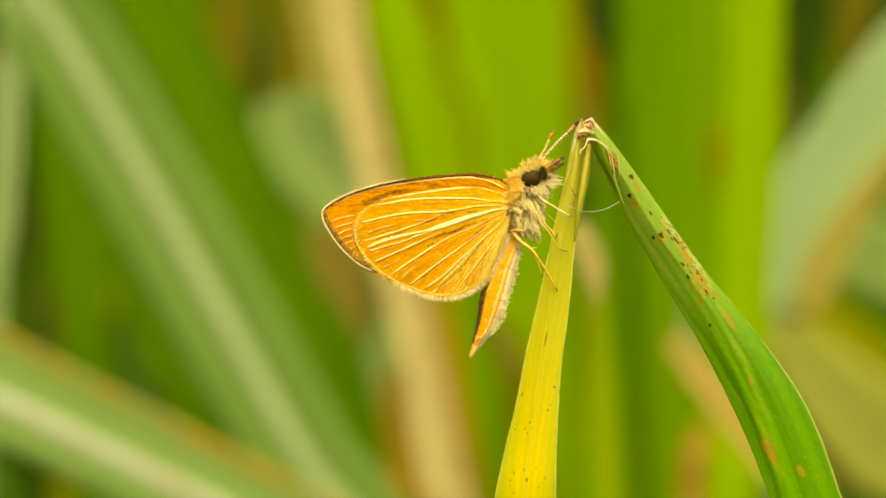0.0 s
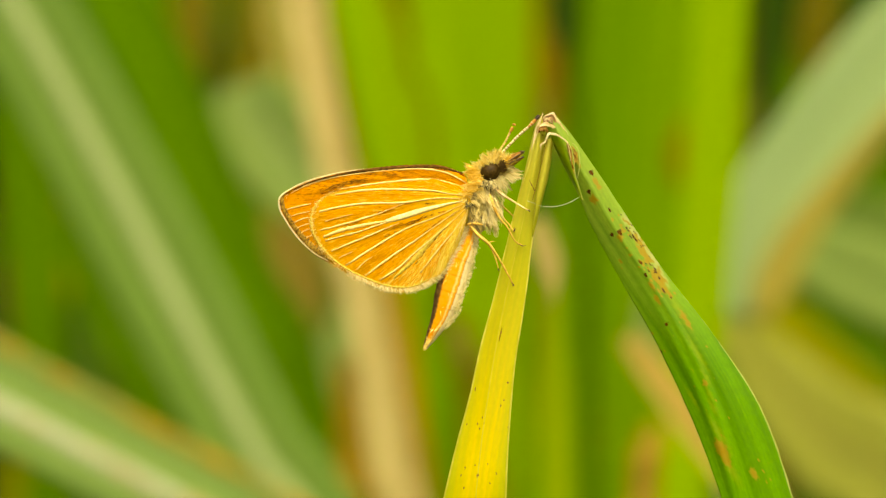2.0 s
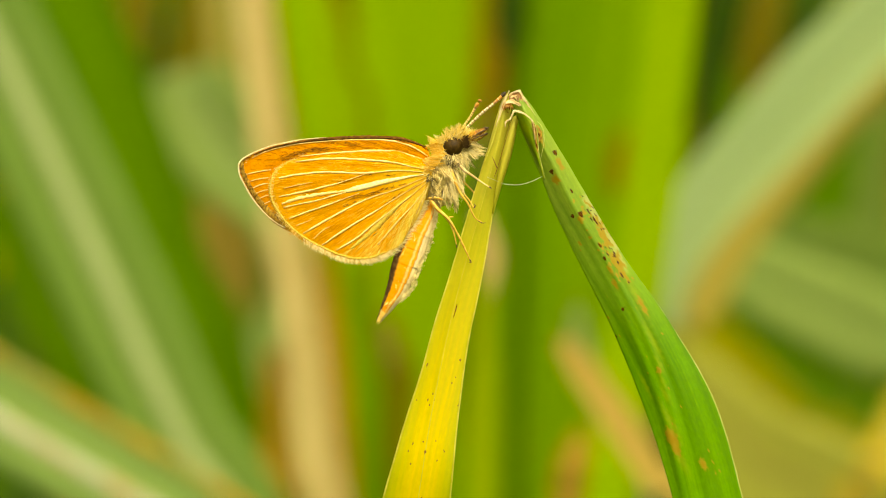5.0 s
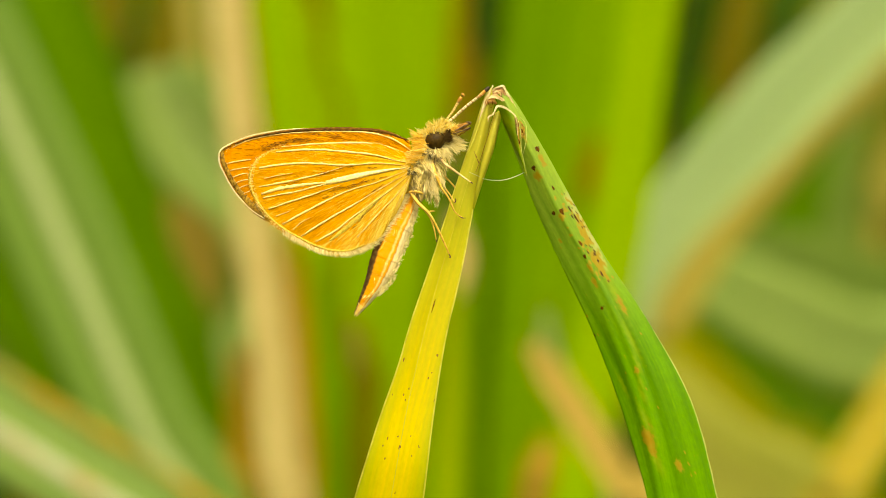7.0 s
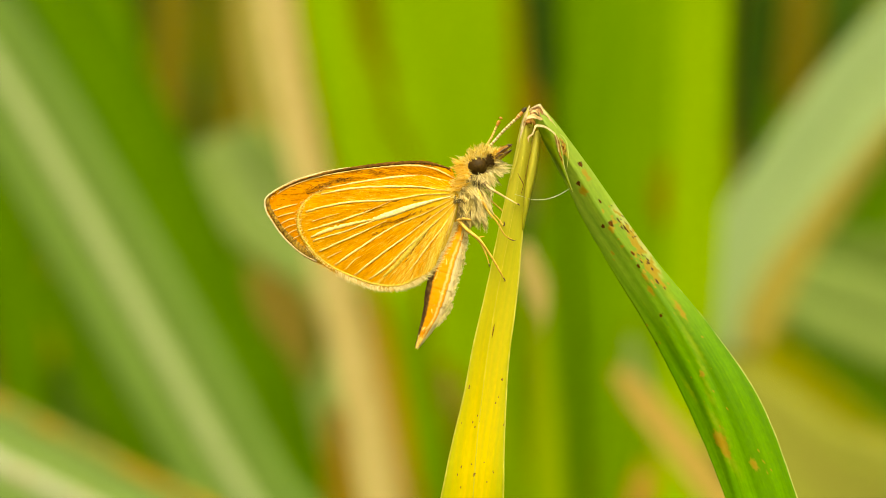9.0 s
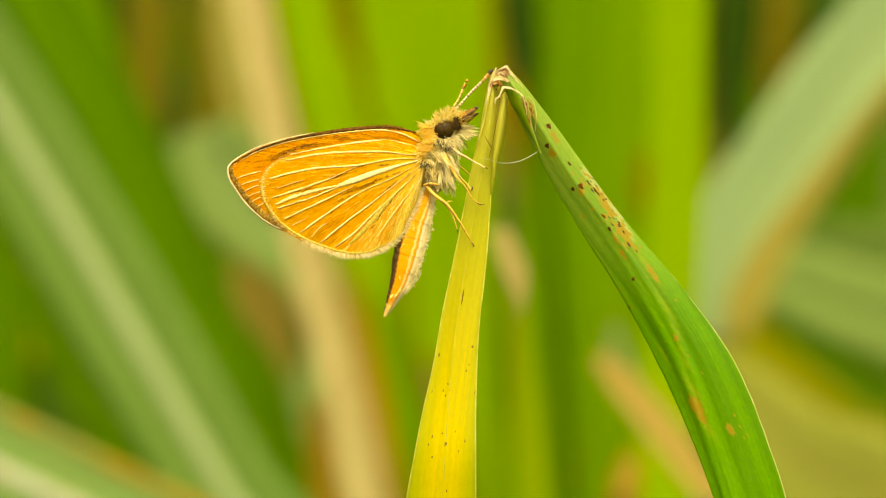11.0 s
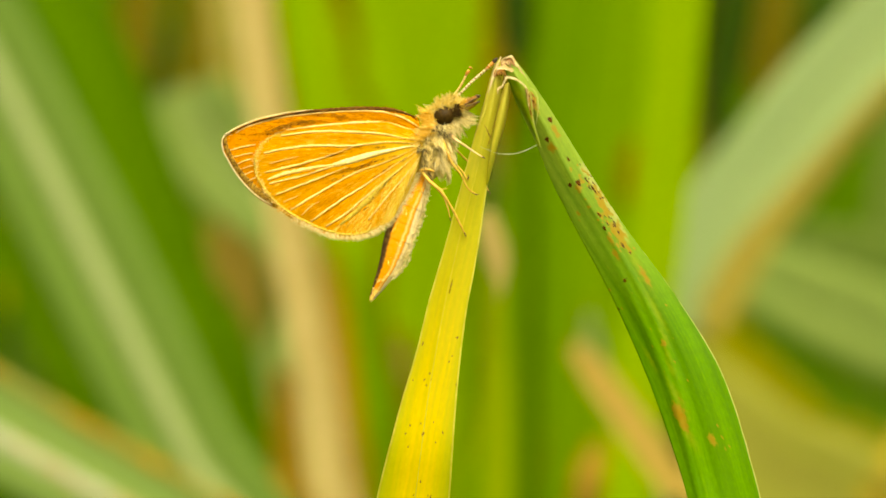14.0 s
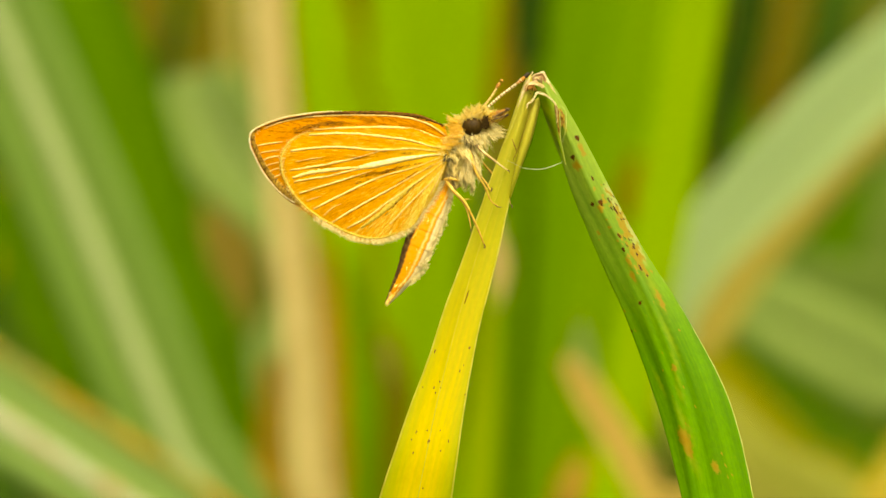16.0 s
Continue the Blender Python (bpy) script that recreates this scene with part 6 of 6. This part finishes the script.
part("spur", tube([(1.885, -0.800, 552.787), (2.031, -0.850, 552.851), (2.208, -0.880, 552.854)], [0.035, 0.03, 0.008], 8, 6), LEG_M, skipper)
leg([(1.188, 0.400, 553.615), (1.683, 0.350, 552.933), (2.025, 0.300, 552.510), (2.241, 0.300, 551.988), (2.374, 0.300, 551.496)], [0.08, 0.07, 0.06, 0.05, 0.03], [(2.352, 0.300, 551.548), (2.387, 0.300, 551.443), (2.346, 0.300, 551.386)], "golden hind leg of the far side")
far_leg = leg([(2.068, 0.400, 555.109), (2.509, 0.550, 554.604), (3.039, 0.650, 554.104), (3.623, 0.600, 553.428), (3.885, 0.500, 552.864)], [0.07, 0.06, 0.05, 0.04, 0.03], [(3.874, 0.500, 552.890), (3.950, 0.450, 552.806), (3.920, 0.400, 552.714)], "thin far leg reaching round the leaf")


def fur(name, pts, angles, length, count, spread, depth, material, seed, label, r=0.011, parent=None):
    """Fine hairs rooted along a line, pointing at angles (degrees from +x toward up) that change along it."""
    rnd = random.Random(seed)
    line = smooth_curve(pts, 60)
    bm = bmesh.new()
    for _ in range(max(count // 7, 1)):
        t = rnd.random()
        a = radians(float(np.interp(t, np.linspace(0, 1, len(angles)), angles)) + rnd.gauss(0, 15))
        dy = rnd.uniform(-1, 0.6)
        lock = line[int(t * 59)] + Vector((rnd.gauss(0, spread), dy * depth, rnd.gauss(0, spread)))
        d = Vector((math.cos(a), dy * 0.55 - 0.1 + rnd.gauss(0, 0.15), math.sin(a))).normalized()
        end = lock + d * length * rnd.uniform(0.55, 1.1)
        for _ in range(7):
            root = lock + Vector((rnd.gauss(0, 0.06), rnd.gauss(0, 0.05), rnd.gauss(0, 0.06)))
            tip = lock.lerp(end, rnd.uniform(0.6, 1.1)) + Vector((rnd.gauss(0, 0.045), rnd.gauss(0, 0.03), rnd.gauss(0, 0.045)))
            spike(bm, root, tip, r * rnd.uniform(0.8, 1.4), rnd.gauss(0, 0.5))
    tagged(part(name, bm, material, parent or skipper, label), kind="stuff")


fur("crown_hair", [(1.329, -0.100, 555.991), (1.476, -0.100, 556.448), (1.813, -0.100, 556.739), (2.203, -0.100, 556.901), (2.616, -0.100, 556.751)], [170, 140, 110, 85, 60], 0.42, 560, 0.13, 0.45, HAIR_GOLD, 21, "golden crown hair")
fur("collar_hair", [(0.916, -0.150, 556.140), (1.176, -0.150, 556.247), (1.408, -0.150, 556.130), (1.519, -0.150, 555.825)], [150, 130, 150, 200], 0.30, 210, 0.12, 0.4, HAIR_GOLD, 22, "golden collar hair")
fur("face_hair", [(2.691, -0.150, 556.309), (2.857, -0.150, 556.232), (2.846, -0.150, 556.008), (2.681, -0.150, 555.817), (2.379, -0.150, 555.662)], [-5, -10, -30, -55, -75], 0.58, 520, 0.11, 0.3, HAIR_CREAM, 23, "cream face hair")
fur("brow_hair", [(2.474, -0.250, 556.828), (2.747, -0.250, 556.758), (2.954, -0.250, 556.612)], [60, 40, 25], 0.42, 160, 0.08, 0.3, HAIR_GOLD, 29, "golden brow hair")
fur("breast_hair", [(1.577, -0.350, 555.603), (1.741, -0.350, 555.169), (1.861, -0.350, 554.731), (1.898, -0.350, 554.198), (1.841, -0.350, 553.748)], [-60, -70, -75, -80, -75], 0.72, 760, 0.17, 0.42, HAIR_CREAM, 24, "cream breast hair")
fur("side_hair", [(1.435, -0.500, 555.681), (1.340, -0.500, 555.139), (1.333, -0.500, 554.603), (1.326, -0.500, 554.068), (1.274, -0.500, 553.529)], [-80, -75, -80, -85, -80], 0.5, 560, 0.15, 0.25, HAIR_OLIVE, 25, "olive side hair")
fur("throat_hair", [(2.023, -0.200, 555.636), (2.237, -0.200, 555.384), (2.339, -0.200, 554.944), (2.306, -0.200, 554.406), (2.192, -0.200, 553.862)], [-50, -60, -70, -85, -95], 0.5, 460, 0.11, 0.35, HAIR_CREAM, 26, "cream throat hair")
fur("wing_base_hair", [(0.990, -0.700, 555.647), (0.946, -0.700, 555.377), (0.918, -0.700, 555.018), (0.925, -0.700, 554.662)], [185, 195, 205, 215], 0.36, 300, 0.11, 0.1, HAIR_GOLD, 27, "golden hair on the wing bases")
fur("belly_hair", [(1.294, -0.150, 553.362), (1.275, -0.150, 552.735), (1.165, -0.150, 552.013), (0.993, -0.150, 551.286), (0.734, -0.150, 550.508), (0.320, -0.150, 549.407), (-0.258, -0.150, 548.741)], [-75, -85, -90, -104, -112, -118, -125], 0.11, 1100, 0.05, 0.4, HAIR_CREAM, 28, "cream belly hair", parent=abdomen)
fur("flank_hair", [(0.627, -0.420, 552.591), (0.417, -0.420, 551.774), (0.142, -0.420, 550.862), (-0.277, -0.420, 549.583), (-0.703, -0.420, 548.661)], [-100, -105, -110, -115, -122], 0.2, 90, 0.16, 0.06, HAIR_GOLD, 30, "short golden flank hair", 0.007, parent=abdomen)
DARK_HAIR = plain_material("dark_grey_hair", (0.05, 0.04, 0.02), (0.16, 0.13, 0.06), 0.8, 2000, 0.2, 0, 0.1)
UMBER_HAIR = plain_material("dark_brown_hair", (0.025, 0.014, 0.004), (0.08, 0.045, 0.01), 0.8, 2000, 0.2, 0, 0.1)
HAIR_ORANGE = hair_material("orange_hair", (0.58, 0.34, 0.02), (0.90, 0.60, 0.07), (0.95, 0.79, 0.27))
fur("neck_hair", [(1.438, -0.620, 555.751), (1.568, -0.620, 555.671), (1.665, -0.620, 555.562)], [-60, -50, -40], 0.22, 60, 0.06, 0.06, DARK_HAIR, 31, "dark tuft behind the eye")
fur("wing_joint_hair", [(0.760, -0.820, 554.721), (0.906, -0.820, 554.660), (1.028, -0.820, 554.704)], [200, 260, 320], 0.24, 60, 0.06, 0.05, DARK_HAIR, 32, "dark tuft at the wing joint")
fur("side_hair", [(1.458, -0.620, 554.701), (1.331, -0.620, 553.978), (1.273, -0.620, 553.529)], [-75, -80, -85], 0.3, 40, 0.14, 0.08, DARK_HAIR, 33, "dark hairs among the side hair", 0.008)
fur("palp_hair", [(2.498, -0.500, 556.425), (2.837, -0.500, 556.689), (3.177, -0.500, 556.927), (3.434, -0.500, 557.070)], [40, 35, 32, 30], 0.16, 70, 0.06, 0.1, PALP_M, 34, "rusty palp hair", 0.010)
fur("palp_hair", [(2.552, -0.300, 556.342), (2.893, -0.300, 556.571), (3.235, -0.300, 556.792), (3.406, -0.300, 556.893)], [30, 28, 25, 25], 0.16, 84, 0.06, 0.14, HAIR_GOLD, 35, "golden palp hair", 0.008)
fur("tail_hair", [(-0.700, -0.100, 548.611), (-0.952, -0.100, 548.138), (-1.135, -0.100, 547.803)], [-118, -122, -124], 0.30, 160, 0.06, 0.2, HAIR_GOLD, 36, "golden hair at the tail end", 0.009, parent=abdomen)
fur("breast_tuft", [(2.000, -0.300, 554.027), (2.158, -0.300, 553.681), (2.266, -0.300, 553.421)], [-80, -88, -95], 0.45, 140, 0.07, 0.2, HAIR_CREAM, 37, "pale tuft under the breast", 0.009)
fur("cheek_hair", [(2.482, -0.620, 556.198), (2.526, -0.620, 556.335), (2.542, -0.620, 556.496), (2.506, -0.620, 556.627)], [10, 20, 30, 40], 0.26, 420, 0.05, 0.14, UMBER_HAIR, 38, "dark hair between eye and palps", 0.008)
fur("face_hair", [(2.644, -0.500, 556.585), (2.822, -0.500, 556.732), (2.972, -0.500, 556.876)], [25, 32, 40], 0.34, 150, 0.07, 0.12, HAIR_ORANGE, 40, "orange hair above the palps", 0.010)
fur("brow_hair", [(1.506, -0.600, 556.397), (1.654, -0.600, 556.568), (1.886, -0.600, 556.691), (2.124, -0.600, 556.735), (2.365, -0.600, 556.725)], [140, 115, 95, 75, 55], 0.30, 330, 0.06, 0.08, HAIR_GOLD, 44, "golden hair above the eye", 0.010)
fur("shoulder_hair", [(1.059, -0.800, 556.256), (1.313, -0.800, 556.060), (1.410, -0.800, 555.826), (1.377, -0.800, 555.530), (1.187, -0.800, 555.196)], [165, 170, 178, 186, 194], 0.62, 520, 0.12, 0.10, HAIR_ORANGE, 41, "long orange hair running over the wing base", 0.010)
fur("under_eye_hair", [(1.520, -0.620, 555.809), (1.744, -0.620, 555.664), (2.014, -0.620, 555.630), (2.276, -0.620, 555.702), (2.478, -0.620, 555.877)], [-110, -95, -80, -60, -40], 0.36, 340, 0.08, 0.10, HAIR_CREAM, 42, "cream hair under the eye", 0.010)
fur("under_eye_hair", [(1.526, -0.720, 555.701), (1.861, -0.720, 555.511), (2.237, -0.720, 555.484)], [-110, -95, -70], 0.30, 84, 0.10, 0.06, DARK_HAIR, 43, "dark hairs under the eye", 0.008)

# ---- the meadow behind and around: uncountable grass ----
def far_material():
    m, n, l, bs = nodes_of("meadow_leaf")
    r = n.new("ShaderNodeNewGeometry").outputs["Random Per Island"]
    col = ramp(n, l, r, [(0.0, (0.03, 0.08, 0.001)), (0.35, (0.07, 0.17, 0.001)), (0.7, (0.12, 0.26, 0.002)), (0.9, (0.18, 0.20, 0.004)), (1.0, (0.22, 0.16, 0.02))])
    co = n.new("ShaderNodeTexCoord").outputs["Object"]
    col = mix(n, l, 1.0, col, ramp(n, l, noise_tex(n, l, co, 90, 4), [(0.3, (0.7, 0.7, 0.7)), (0.7, (1.2, 1.2, 1.2))]), "MULTIPLY")
    l.new(col, bs.inputs["Base Color"])
    bs.inputs["Roughness"].default_value = 0.55
    tr = n.new("ShaderNodeBsdfTranslucent")
    l.new(col, tr.inputs["Color"])
    mx = n.new("ShaderNodeMixShader")
    mx.inputs["Fac"].default_value = 0.35
    l.new(bs.outputs["BSDF"], mx.inputs[1])
    l.new(tr.outputs["BSDF"], mx.inputs[2])
    l.new(mx.outputs["Shader"], n["Material Output"].inputs["Surface"])
    return m


rng = random.Random(5)
verts, faces = [], []


def meadow_blade(x, y):
    tall, w = rng.uniform(600, 1050), rng.uniform(5, 10)
    a, bend = rng.uniform(0, 6.28), rng.uniform(0.02, 0.30)
    face = rng.uniform(-0.7, 0.7)
    base = len(verts)
    for i in range(9):
        t = i / 8
        cx, cy = x + math.cos(a) * bend * tall * t * t, y + math.sin(a) * bend * tall * t * t * 0.6
        ww = w * (1 - t ** 3) * 0.5 + 0.2
        for u, dp in ((-1, 0), (0, 1), (1, 0)):
            verts.append(((cx + u * ww * math.cos(face)) / 1000, (cy + u * ww * math.sin(face) + dp * ww * 0.4) / 1000, (tall * t * (1 - 0.3 * bend * t) - 12) / 1000))
    for i in range(8):
        for u in range(2):
            k = base + i * 3 + u
            faces.append((k, k + 1, k + 4, k + 3))


placed = 0
while placed < 9000:
    a, r = rng.uniform(0, 6.28), 250 + 4200 * rng.random() ** 1.3
    x, y = math.sin(a) * r, math.cos(a) * r
    if -1000 < y < 620 and abs(x) < 430 - 0.12 * y:
        continue
    meadow_blade(x, y)
    placed += 1
for _ in range(2200):
    y = 640 + 1300 * rng.random() ** 1.5
    meadow_blade(rng.gauss(0, 0.5) * (380 + y * 0.35), y)
me = bpy.data.meshes.new("meadow_grass")
me.from_pydata(verts, [], faces)
me.materials.append(far_material())
me.polygons.foreach_set("use_smooth", [True] * len(me.polygons))
tagged(new("meadow_grass", me), "dense green meadow grass, far out of focus", "grass", kind="stuff")


# ---- what moves ----
def motions():
    """The far leg feels its way round the leaf edge late in the clip; all else clings still."""
    rest = pose(0, 0, 0)
    out = pose(0.00022, 0, -0.00008)
    walk(far_leg, [(0, rest), (12.8, rest), (13.6, out), (16, out)])


motions()
